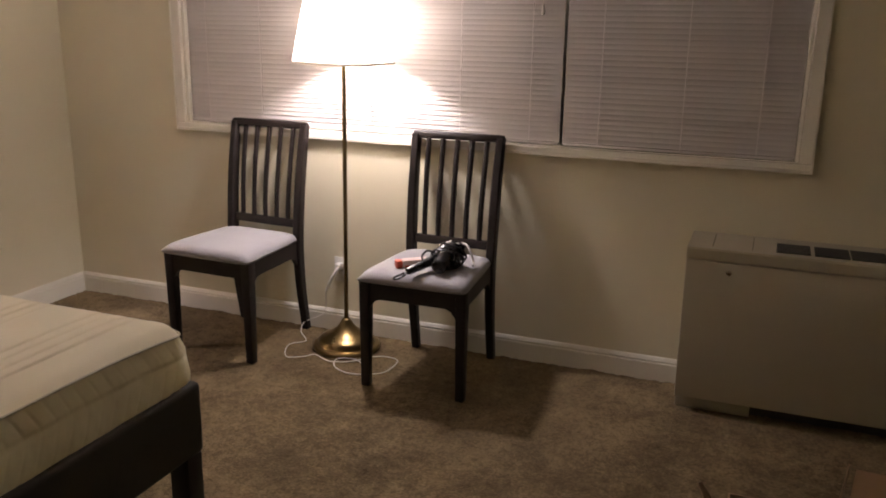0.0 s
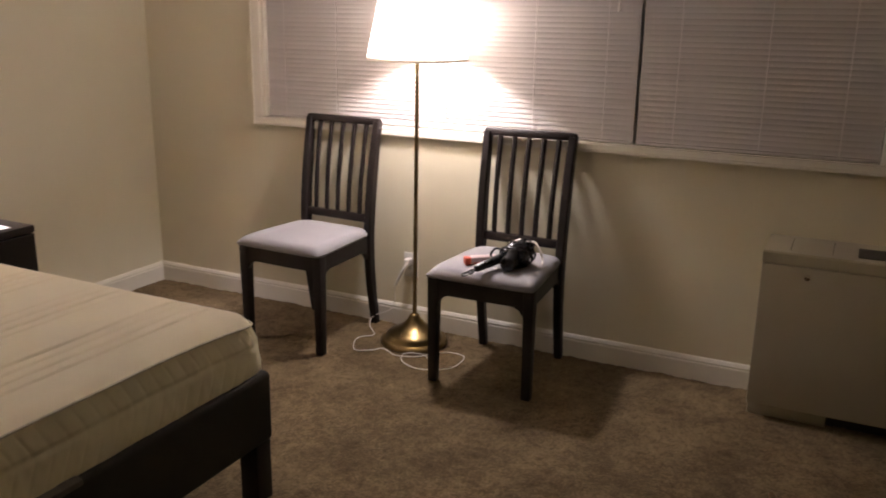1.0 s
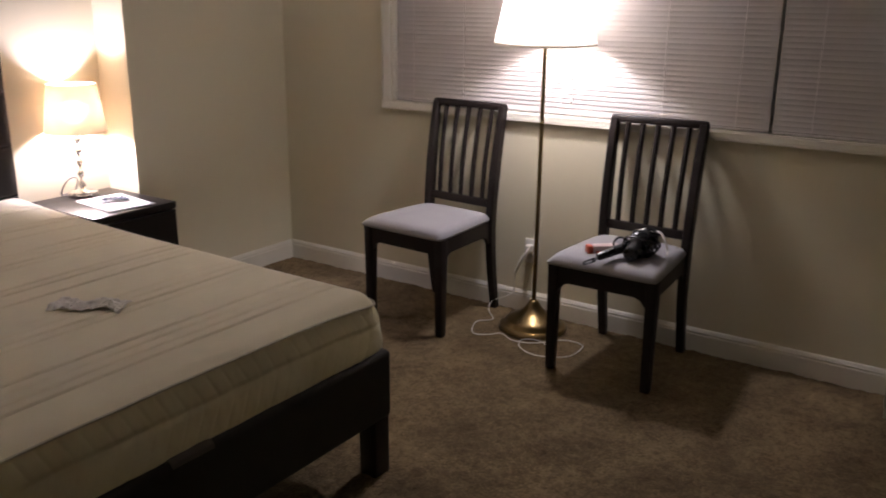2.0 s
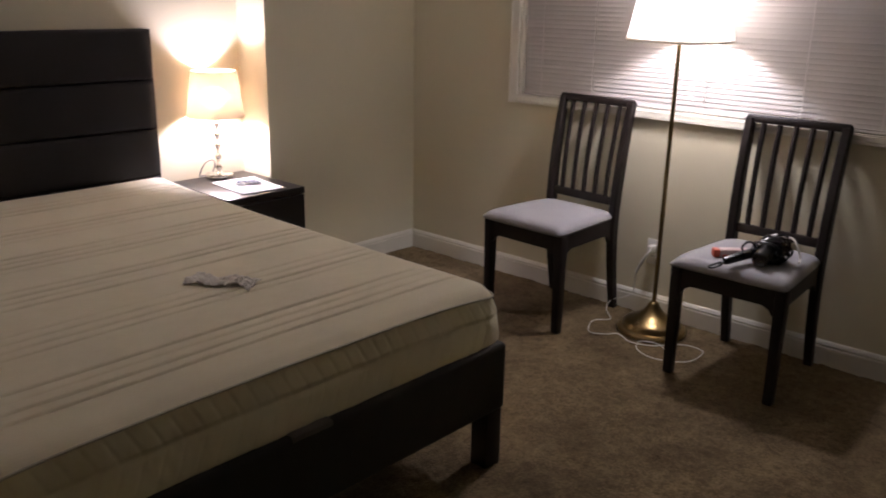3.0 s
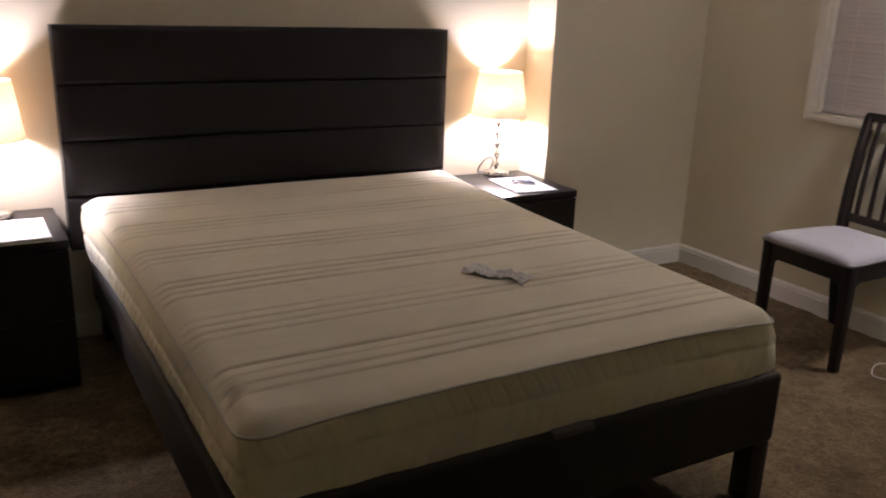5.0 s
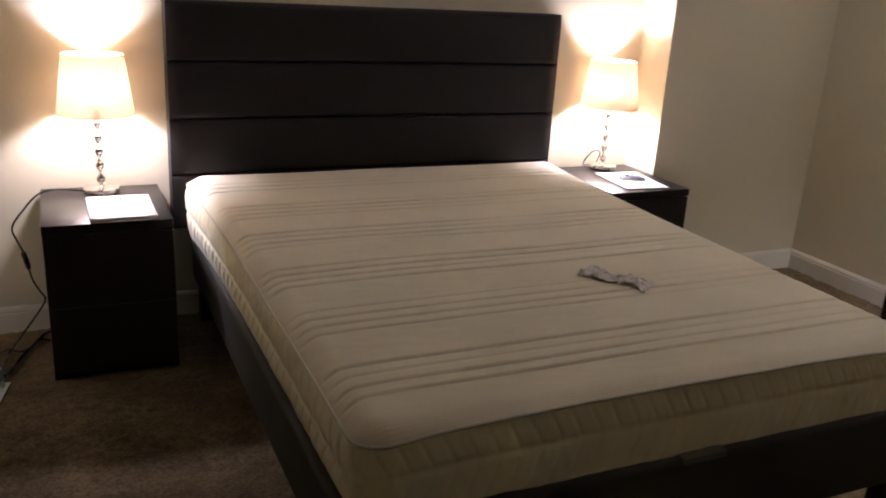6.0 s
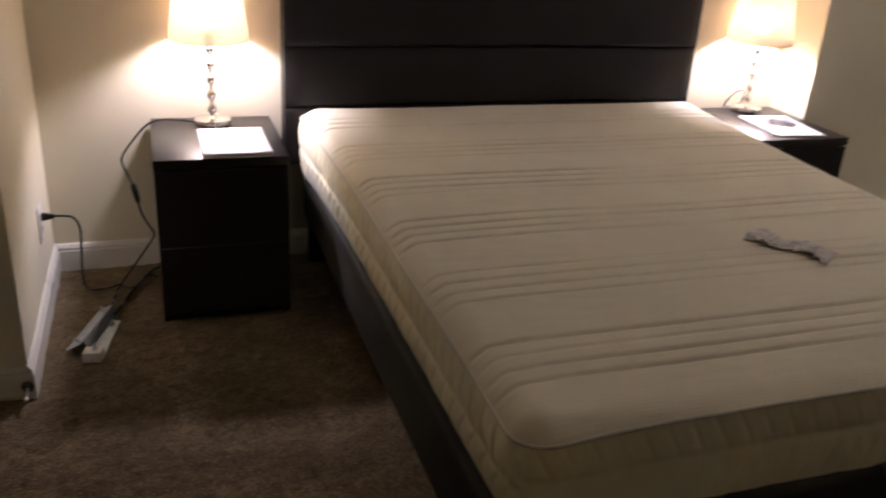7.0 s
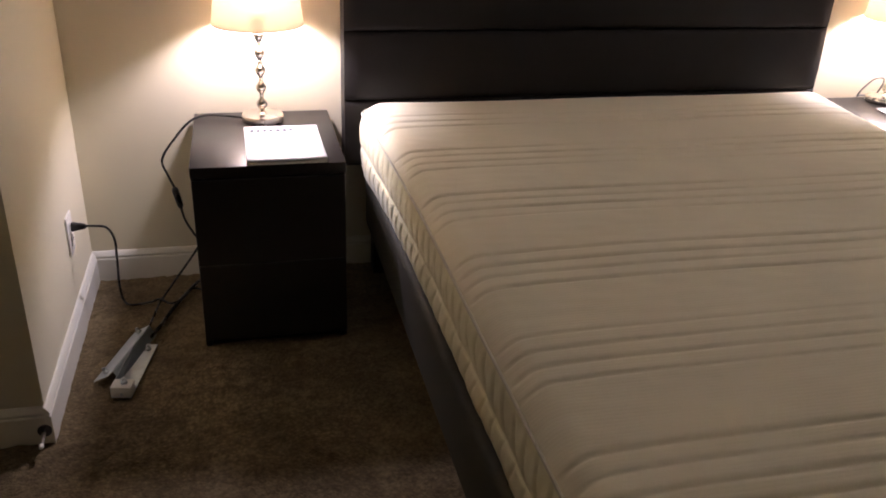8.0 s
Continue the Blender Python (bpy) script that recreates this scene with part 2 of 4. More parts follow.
def glide(points, n=10):
    """A smooth line through the points."""
    p = [Vector(q) for q in points]
    p = [2 * p[0] - p[1]] + p + [2 * p[-1] - p[-2]]
    out = []
    for i in range(1, len(p) - 2):
        for k in range(n):
            t = k / n
            out.append(0.5 * (2 * p[i] + (p[i + 1] - p[i - 1]) * t + (2 * p[i - 1] - 5 * p[i] + 4 * p[i + 1] - p[i + 2]) * t * t + (3 * p[i] - p[i - 1] - 3 * p[i + 1] + p[i + 2]) * t ** 3))
    out.append(p[-2])
    return out


def tube(points, r, n=8, sides=8, bm=None, soft=True):
    line = glide(points, n) if soft else [Vector(q) for q in points]
    made = bmesh.new()
    rings = []
    up = Vector((0.13, 0.21, 1)).normalized()
    for i, p in enumerate(line):
        d = (line[min(i + 1, len(line) - 1)] - line[max(i - 1, 0)]).normalized()
        s = d.cross(up)
        s = s.normalized() if s.length > 0.05 else d.cross(Vector((1, 0, 0))).normalized()
        q = d.cross(s)
        up = (up - d * up.dot(d)).normalized() if abs(up.dot(d)) < 0.98 else q
        rings.append([made.verts.new(p + (s * math.cos(2 * math.pi * k / sides) + q * math.sin(2 * math.pi * k / sides)) * r) for k in range(sides)])
    for a, b in zip(rings, rings[1:]):
        for k in range(sides):
            made.faces.new((a[k], a[(k + 1) % sides], b[(k + 1) % sides], b[k]))
    made.faces.new(rings[0][::-1])
    made.faces.new(rings[-1])
    return join(bm, made)


def prism(outline, a, b, bm=None):
    """Sweeps a closed 2D outline (offset, z) straight from a to b; offset runs to the left of the way."""
    a, b = Vector(a), Vector(b)
    d = (b - a).normalized()
    s = Vector((-d.y, d.x, 0))
    made = bmesh.new()
    r0 = [made.verts.new(a + s * o + Vector((0, 0, z))) for o, z in outline]
    r1 = [made.verts.new(b + s * o + Vector((0, 0, z))) for o, z in outline]
    n = len(outline)
    for i in range(n):
        made.faces.new((r0[i], r0[(i + 1) % n], r1[(i + 1) % n], r1[i]))
    made.faces.new(r0[::-1])
    made.faces.new(r1)
    return join(bm, made)


# ---------- the room ----------
NORTH, BUMP_X, WEST_X, WEST_Y = 0.216, -0.968, -3.900, -0.614
FAR_W, FAR_S, HIGH = -4.75, -4.60, 2.44
WIN_Y0, WIN_Y1, WIN_Z0, WIN_Z1 = -3.406, -0.727, 0.921, 2.080

# carpet with a trodden, uneven pile
bm = bmesh.new()
x0, x1, y0, y1 = FAR_W - 0.05, 0.02, FAR_S - 0.05, NORTH + 0.03
nx, ny = 360, 380
grid = []
for j in range(ny + 1):
    row = []
    for i in range(nx + 1):
        x, y = x0 + (x1 - x0) * i / nx, y0 + (y1 - y0) * j / ny
        h = 0.004 * noise.noise((x * 9, y * 9, 0)) + 0.004 * noise.noise((x * 31, y * 31, 3)) + 0.003 * random.uniform(-1, 1)
        row.append(bm.verts.new((x, y, h - 0.003)))
    grid.append(row)
for j in range(ny):
    for i in range(nx):
        bm.faces.new((grid[j][i], grid[j][i + 1], grid[j + 1][i + 1], grid[j + 1][i]))
structure("floor", bm, CARPET, "brown plush wall-to-wall carpet with trodden pile", "carpet", True)

structure("ceiling", box(FAR_W - 0.1, 0.15, FAR_S - 0.1, NORTH + 0.1, HIGH, HIGH + 0.1), CEIL, "plain white painted ceiling", "ceiling")
structure("wall_north", box(WEST_X, BUMP_X, NORTH, NORTH + 0.10, -0.05, HIGH), WALL, "cream painted wall behind the headboard", "wall")
structure("wall_north_bump", box(BUMP_X, 0.0, 0.0, NORTH + 0.10, -0.05, HIGH), WALL, "cream painted boxed-out wall beside the bed alcove", "wall")
structure("wall_west_bump", box(FAR_W, WEST_X, WEST_Y, NORTH + 0.10, -0.05, HIGH), WALL, "cream painted projecting wall beside the bed alcove", "wall")
# unseen west and south walls, set close so they bounce lamp light back
structure("wall_west", box(FAR_W - 0.10, FAR_W, FAR_S, NORTH + 0.10, -0.05, HIGH), WALL, "unseen plain cream wall added to bounce light", "wall")
structure("wall_south", box(FAR_W - 0.10, 0.12, FAR_S - 0.10, FAR_S, -0.05, HIGH), WALL, "unseen plain cream wall added to bounce light", "wall")
bm = box(0.0, 0.12, FAR_S, WIN_Y0, -0.05, HIGH)
box(0.0, 0.12, WIN_Y1, NORTH + 0.10, -0.05, HIGH, bm=bm)
box(0.0, 0.12, WIN_Y0, WIN_Y1, -0.05, WIN_Z0, bm=bm)
box(0.0, 0.12, WIN_Y0, WIN_Y1, WIN_Z1, HIGH, bm=bm)
structure("wall_east", bm, WALL, "cream painted wall with a wide window", "wall")

# baseboards: moulded top edge
SKIRT = ((0, -0.02), (0.014, -0.02), (0.014, 0.070), (0.0125, 0.073), (0.0095, 0.0735), (0.0095, 0.0765), (0.012, 0.078), (0.012, 0.082), (0.007, 0.0915), (0.0035, 0.096), (0, 0.097))
for a, b in (((0, 0), (0, FAR_S)), ((BUMP_X - 0.013, 0), (-0.013, 0)), ((BUMP_X, NORTH), (BUMP_X, 0.0)), ((WEST_X, NORTH), (BUMP_X - 0.013, NORTH)),
             ((WEST_X, WEST_Y - 0.013), (WEST_X, NORTH - 0.013)), ((FAR_W, WEST_Y), (WEST_X, WEST_Y))):
    a3, b3 = Vector((*a, 0)), Vector((*b, 0))
    flip = tuple((-o, z) for o, z in SKIRT)
    structure("baseboard", prism(flip, a3, b3), TRIM, "white moulded wooden baseboard", "baseboard")

# window: casing, jamb, sashes and panes
win = thing("window_1", "wide white-trimmed window with dark night panes", "window", kind="structure")
CASE = 0.049
for nm, b in (("casing", box(-0.020, 0.0, WIN_Y0 - CASE, WIN_Y1 + CASE, WIN_Z0 - 0.034, WIN_Z0, 0.004)),
              ("casing", box(-0.020, 0.0, WIN_Y0 - CASE, WIN_Y1 + CASE, WIN_Z1, WIN_Z1 + CASE, 0.004)),
              ("casing", box(-0.019, 0.0, WIN_Y0 - CASE, WIN_Y0, WIN_Z0, WIN_Z1, 0.004)),
              ("casing", box(-0.019, 0.0, WIN_Y1, WIN_Y1 + CASE, WIN_Z0, WIN_Z1, 0.004)),
              ("casing_bead", box(-0.022, -0.0195, WIN_Y0 - CASE, WIN_Y0 - CASE + 0.006, WIN_Z0 - 0.034, WIN_Z1 + CASE, 0.003)),
              ("casing_bead", box(-0.022, -0.0195, WIN_Y1 + CASE - 0.006, WIN_Y1 + CASE, WIN_Z0 - 0.034, WIN_Z1 + CASE, 0.003)),
              ("casing_bead", box(-0.023, -0.0205, WIN_Y0 - CASE + 0.006, WIN_Y1 + CASE - 0.006, WIN_Z0 - 0.034, WIN_Z0 - 0.022, 0.003)),
              ("window_sill", box(0.0, 0.10, WIN_Y0 + 0.002, WIN_Y1 - 0.002, WIN_Z0 - 0.002, WIN_Z0 + 0.003)),
              ("jamb", box(0.0, 0.10, WIN_Y0, WIN_Y0 + 0.014, WIN_Z0 + 0.004, WIN_Z1, 0.002)),
              ("jamb", box(0.0, 0.10, WIN_Y1 - 0.014, WIN_Y1, WIN_Z0 + 0.004, WIN_Z1, 0.002)),
              ("mullion", box(0.075, 0.10, -2.545, -2.495, WIN_Z0 + 0.004, WIN_Z1, 0.003))):
    part(nm, b, TRIM, win, smooth=False)
for a, b in ((WIN_Y0 + 0.015, -2.546), (-2.494, WIN_Y1 - 0.015)):
    sash = part("sash", join(join(join(box(0.08, 0.10, a, b, WIN_Z0 + 0.004, WIN_Z0 + 0.055), box(0.08, 0.10, a, b, WIN_Z1 - 0.04, WIN_Z1)), box(0.08, 0.10, a, a + 0.04, WIN_Z0 + 0.055, WIN_Z1 - 0.04)), box(0.08, 0.10, b - 0.04, b, WIN_Z0 + 0.055, WIN_Z1 - 0.04)), TRIM, win, smooth=False)
    part("pane", box(0.086, 0.092, a + 0.041, b - 0.041, WIN_Z0 + 0.056, WIN_Z1 - 0.041), GLASS, sash, smooth=False)


# ---------- blinds ----------
def blind(a, b, cords, label):
    ob = thing("window_blind", label, "blind", (0.020, 0, 0), group="window blinds")
    part("headrail", box(-0.018, 0.018, a, b, WIN_Z1 - 0.035, WIN_Z1, 0.003), BLIND, ob)
    part("bottom_rail", box(-0.012, 0.012, a + 0.002, b - 0.002, WIN_Z0 + 0.006, WIN_Z0 + 0.017, 0.003), BLIND, ob)
    pitch, tilt = 0.0205, radians(76)
    made = bmesh.new()
    w, n = 0.0125, 5
    rows = []
    for i in range(n):
        u = -1 + 2 * i / (n - 1)
        crown = 0.0013 * (1 - u * u)
        x, z = u * w * math.cos(tilt) - crown * math.sin(tilt), u * w * math.sin(tilt) + crown * math.cos(tilt)
        rows.append([(x, z), (x + 0.0006, z + 0.0003)])
    for k in range(2):
        for i in range(n - 1):
            q = [(rows[i][k], a), (rows[i + 1][k], a), (rows[i + 1][k], b), (rows[i][k], b)]
            made.faces.new([made.verts.new((p[0], y, p[1])) for p, y in (q if k else q[::-1])])
    bmesh.ops.remove_doubles(made, verts=made.verts[:], dist=1e-5)
    me = mesh_of("slat", made, BLIND, True, 1.2)
    z = WIN_Z0 + 0.028
    while z < WIN_Z1 - 0.045:
        s = new("slat", me)
        s.parent = ob
        s.matrix_basis = pose(0, 0, z + random.uniform(-0.0006, 0.0006), random.uniform(-0.02, 0.02), random.uniform(-0.45, 0.45), 0)
        z += pitch
    for y in cords:
        part("ladder_cord", box(-0.0105, -0.0095, y - 0.002, y + 0.002, WIN_Z0 + 0.015, WIN_Z1 - 0.03), TAPE, ob, smooth=False)
    return ob


big_blind = blind(-2.511, -0.745, (-0.851, -1.136, -1.64, -2.09, -2.388), "white vinyl horizontal blind, closed, in a window")
part("tilt_wand", tube(((-0.020, -1.69, WIN_Z1 - 0.03), (-0.022, -1.69, 1.5), (-0.022, -1.692, 0.965)), 0.0035, 4), CRYSTAL, big_blind, "clear plastic tilt wand")
pull = part("pull_cord", tube(((-0.020, -2.43, WIN_Z1 - 0.03), (-0.022, -2.43, 1.7), (-0.022, -2.428, 1.47)), 0.0014, 4), CORDWHITE, big_blind)
part("tassel", lathe(((0.002, 1.472), (0.006, 1.455), (0.008, 1.432), (0.005, 1.428)), 12, at=(-0.022, -2.428, 0)), WHITEPLASTIC, pull)
blind(-3.388, -2.525, (-2.667, -2.983, -3.257), "narrower white vinyl horizontal blind, closed")


# ---------- heater under the window ----------
hy0, hy1 = -4.22, -3.066
heat = thing("convector_heater", "beige enamelled wall convector with grilles on top", "heater", (0, (hy0 + hy1) / 2, 0))
hl = (hy1 - hy0) / 2
part("front_panel", box(-0.256, -0.245, -hl, hl, 0.054, 0.587, 0.004), HEATER, heat)
part("cabinet", box(-0.2445, -0.014, -hl + 0.002, hl - 0.002, 0.054, 0.586, 0.003), HEATER, heat)
part("top_cover", prism(((0, 0.591), (0.253, 0.591), (0.255, 0.628), (0.250, 0.634), (0.0, 0.636)), (-0.003, -hl - 0.001, 0), (-0.003, hl + 0.001, 0)), HEATER, heat)
# set-back kick board, coloured dark for the shade under the cabinet
part("toe_kick", box(-0.190, -0.02, -hl + 0.01, hl - 0.01, -0.004, 0.053), SHADEDGAP, heat, smooth=False)
part("foot", box(-0.214, -0.1905, hl - 0.27, hl - 0.002, -0.004, 0.053, 0.002), HEATER, heat)
screw = part("screw", lathe(((0.010, 0), (0.010, 0.003), (0.007, 0.005), (0.0001, 0.005)), 14), NICKEL, heat, "small round screw head")
screw.matrix_basis = pose(-0.255, hl - 0.150, 0.552, 0, -90, 0)
for y in (-3.364, -3.489, -3.606):
    yl = y - (hy0 + hy1) / 2
    b = box(-0.215, -0.084, yl - 0.112, yl, 0.630, 0.6372)
    for k in range(7):
        x = -0.212 + k * 0.0183
        box(x, x + 0.010, yl - 0.111, yl - 0.001, 0.6373, 0.6396, bm=b)
    part("grille", b, GRILLE, heat, smooth=False)
for y in (-3.150, -3.285):
    yl = y - (hy0 + hy1) / 2
    part("lid_seam", box(-0.215, -0.040, yl - 0.001, yl + 0.001, 0.633, 0.6375), SHADEDGAP, heat, smooth=False)


# ---------- outlets ----------
def outlet(place, turn, label):
    ob = thing("wall_outlet", label, "outlet", place, turn, "wall outlets")
    part("cover_plate", box(-0.036, 0.036, -0.006, 0.0, -0.058, 0.058, 0.003), WHITEPLASTIC, ob)
    for z in (-0.020, 0.020):
        s = part("socket", box(-0.016, 0.016, -0.0085, -0.0062, z - 0.014, z + 0.014, 0.002), WHITEPLASTIC, ob)
        for x in (-0.006, 0.006):
            part("slot", box(x - 0.0012, x + 0.0012, -0.0092, -0.0086, z - 0.002, z + 0.007), SHADEDGAP, s, smooth=False)
    return ob


outlet((0, -1.532, 0.293), -90, "white plastic double outlet with a white plug")
outlet((WEST_X, -0.062, 0.288), 90, "white plastic double outlet with a black plug")


# ---------- chairs ----------
def dining_chair(place, turn, label):
    c = thing("dining_chair", label, "chair", place, turn, "dining chairs by the window")
    fw, rw = 0.197, 0.174
    for s in (-1, 1):
        part("leg", beam((s * fw, -0.222, 0), (s * fw, -0.222, 0.436), 0.034, 0.036, 0.042, 0.046, 0.004), BLACKWOOD, c)
        post = bmesh.new()
        line = glide(((s * rw, 0.235, 0), (s * rw, 0.198, 0.22), (s * (rw + 0.003), 0.182, 0.42), (s * (rw + 0.006), 0.196, 0.62), (s * (rw + 0.008), 0.222, 0.80), (s * (rw + 0.010), 0.250, 0.945)), 4)
        rings = []
        for i, p in enumerate(line):
            f = i / (len(line) - 1)
            w, d = 0.0165 + 0.002 * math.sin(f * 3.1), 0.019 + 0.006 * math.sin(f * 3.1)
            rings.append([post.verts.new(p + Vector((i2 * w, j2 * d, 0))) for i2, j2 in ((-1, -0.7), (-0.7, -1), (0.7, -1), (1, -0.7), (1, 0.7), (0.7, 1), (-0.7, 1), (-1, 0.7))])
        for a, b in zip(rings, rings[1:]):
            for k in range(8):
                post.faces.new((a[k], a[(k + 1) % 8], b[(k + 1) % 8], b[k]))
        post.faces.new(rings[0][::-1])
        post.faces.new(rings[-1])
        part("back_leg", post, BLACKWOOD, c)
    # aprons with curved lower corners
    def apron(a, b):
        a, b = Vector(a), Vector(b)
        made = bmesh.new()
        n = 16
        d = (b - a).normalized()
        side = Vector((-d.y, d.x, 0)) * 0.010
        ring = []
        for i in range(n + 1):
            f = i / n
            e = min(f, 1 - f) * (b - a).length
            low = 0.366 - 0.040 * max(0, 1 - e / 0.045) ** 2
            p = a.lerp(b, f)
            ring.append([made.verts.new(Vector((p.x, p.y, z)) + q) for z, q in ((low, -side), (0.437, -side), (0.437, side), (low, side))])
        for u, v in zip(ring, ring[1:]):
            for k in range(4):
                made.faces.new((u[k], u[(k + 1) % 4], v[(k + 1) % 4], v[k]))
        made.faces.new(ring[0])
        made.faces.new(ring[-1][::-1])
        part("apron", made, BLACKWOOD, c)
    apron((-fw + 0.018, -0.226, 0), (fw - 0.018, -0.226, 0))
    apron((-rw + 0.016, 0.178, 0), (rw - 0.016, 0.178, 0))
    for s in (-1, 1):
        apron((s * (fw - 0.002), -0.201, 0), (s * rw, 0.160, 0))
    # cushion: a soft tapered pad
    seat = bmesh.new()
    n = 22
    rows = []
    for j in range(n + 1):
        row = []
        for i in range(n + 1):
            u, v = -1 + 2 * i / n, -1 + 2 * j / n
            uu, vv = u * math.sqrt(1 - 0.06 * v ** 8), v * math.sqrt(1 - 0.06 * u ** 8)
            half = 0.225 + (0.188 - 0.225) * (vv + 1) / 2
            y = -0.266 + 0.442 * (vv + 1) / 2
            dome = (1 - abs(u) ** 5) * (1 - abs(v) ** 5)
            z = 0.446 + 0.037 * dome ** 0.35 + 0.004 * (1 - u * u) * (1 - v * v) + 0.0012 * noise.noise((uu * 3, vv * 3, turn))
            row.append(seat.verts.new((uu * half, y, z)))
        rows.append(row)
    for j in range(n):
        for i in range(n):
            seat.faces.new((rows[j][i], rows[j][i + 1], rows[j + 1][i + 1], rows[j + 1][i]))
    edge = [rows[0][i] for i in range(n)] + [rows[j][n] for j in range(n)] + [rows[n][i] for i in range(n, 0, -1)] + [rows[j][0] for j in range(n, 0, -1)]
    low = [seat.verts.new((v.co.x * 0.985, v.co.y * 0.985, 0.4375)) for v in edge]
    for k in range(len(edge)):
        seat.faces.new((edge[k], low[k], low[(k + 1) % len(edge)], edge[(k + 1) % len(edge)]))
    seat.faces.new(low)
    part("seat_cushion", seat, SEATCLOTH, c, "pale grey cloth seat", angle=1.4)
    # back rails and slats
    part("top_rail", beam((-rw - 0.026, 0.249, 0.942), (rw + 0.026, 0.249, 0.942), 0.032, 0.028, bevel=0.010, side=(0, 0.16, 1)), BLACKWOOD, c)
    part("lower_rail", beam((-rw + 0.008, 0.187, 0.512), (rw - 0.008, 0.187, 0.510), 0.036, 0.026, bevel=0.004, side=(0, 0.1, 1)), BLACKWOOD, c)
    for k in range(5):
        x = (k - 2) * 0.0605
        slat = tube(((x, 0.186, 0.500), (x * 1.01, 0.196, 0.64), (x * 1.03, 0.220, 0.80), (x * 1.04, 0.246, 0.930)), 0.0092, 5, 8)
        for v in slat.verts:
            v.co.x = x + (v.co.x - x) * 1.25
        part("back_slat", slat, BLACKWOOD, c)
    return c


dining_chair((-0.275, -1.182, 0), -92.5, "dark brown wooden slatted chair, empty, pale grey seat")
dining_chair((-0.290, -2.105, 0), -89.5, "dark brown wooden slatted chair holding a hair dryer")


# ---------- hair dryer and packet on the chair ----------
def hair_dryer(place, turn):
    ob = thing("hair_dryer", "black hair dryer with its cord wound round", "hair dryer", place, turn)
    tilt = Matrix.Translation((0, 0, 0.043)) @ Matrix.Rotation(radians(82), 4, "Y")
    body = lathe(((0.024, -0.085), (0.028, -0.08), (0.030, -0.05), (0.038, -0.01), (0.044, 0.03), (0.044, 0.062), (0.038, 0.078), (0.026, 0.086)), 28)
    bmesh.ops.transform(body, matrix=tilt, verts=body.verts[:])
    b = part("barrel", body, BLACKPLASTIC, ob)
    part("handle", beam((0.0, 0.02, 0.050), (-0.150, 0.098, 0.020), 0.036, 0.030, 0.028, 0.024, 0.009, (0, 0, 1)), BLACKPLASTIC, ob)
    part("hanging_loop", tube(((-0.148, 0.097, 0.020), (-0.175, 0.098, 0.012), (-0.200, 0.118, 0.004), (-0.188, 0.132, 0.004), (-0.152, 0.106, 0.016)), 0.0042, 6), BLACKPLASTIC, ob)
    for k in range(9):
        r, off = 0.046 + 0.004 * (k % 3), -0.045 + 0.012 * k
        pts = [(0.02 + off + 0.012 * math.sin(3 * a + k), 0.012 * math.sin(2 * a + k) + r * math.cos(a), 0.044 + (r - 0.004) * math.sin(a)) for a in [i * math.pi / 5 for i in range(11)]]
        part("cord", tube([(x, y, max(z, 0.006)) for x, y, z in pts], 0.0042, 4, 6), BLACKPLASTIC, ob)
    part("cord", tube(((0.03, 0.05, 0.05), (0.02, 0.085, 0.06), (-0.01, 0.095, 0.04), (0.0, 0.07, 0.014), (0.04, 0.05, 0.006)), 0.0042, 6, 6), BLACKPLASTIC, ob)
    part("plug", beam((0.125, 0.075, 0.050), (0.135, 0.025, 0.066), 0.022, 0.018, 0.030, 0.022, 0.004, (0, 0, 1)), CORDWHITE, ob, "cream plug")
    part("plug_cord", tube(((0.134, 0.025, 0.066), (0.125, -0.03, 0.076), (0.11, -0.060, 0.05), (0.10, -0.078, 0.012), (0.07, -0.085, 0.006)), 0.004, 6, 6), CORDWHITE, ob, "cream flex")
    return ob


hair_dryer((-0.408, -2.197, 0.482), 0)
pk = thing("plastic_packet", "small orange-red and clear plastic packet", "packet", (-0.427, -2.061, 0.483), 40)
part("end_piece", box(-0.019, 0.019, 0.038, 0.062, 0.0, 0.030, 0.005), ORANGE, pk, "orange-red end")
part("sleeve", box(-0.020, 0.020, -0.07, 0.0375, 0.0, 0.031, 0.006), CLEARWRAP, pk)
part("strip", box(-0.021, -0.0202, -0.06, 0.03, 0.004, 0.012), ORANGE, pk, smooth=False)


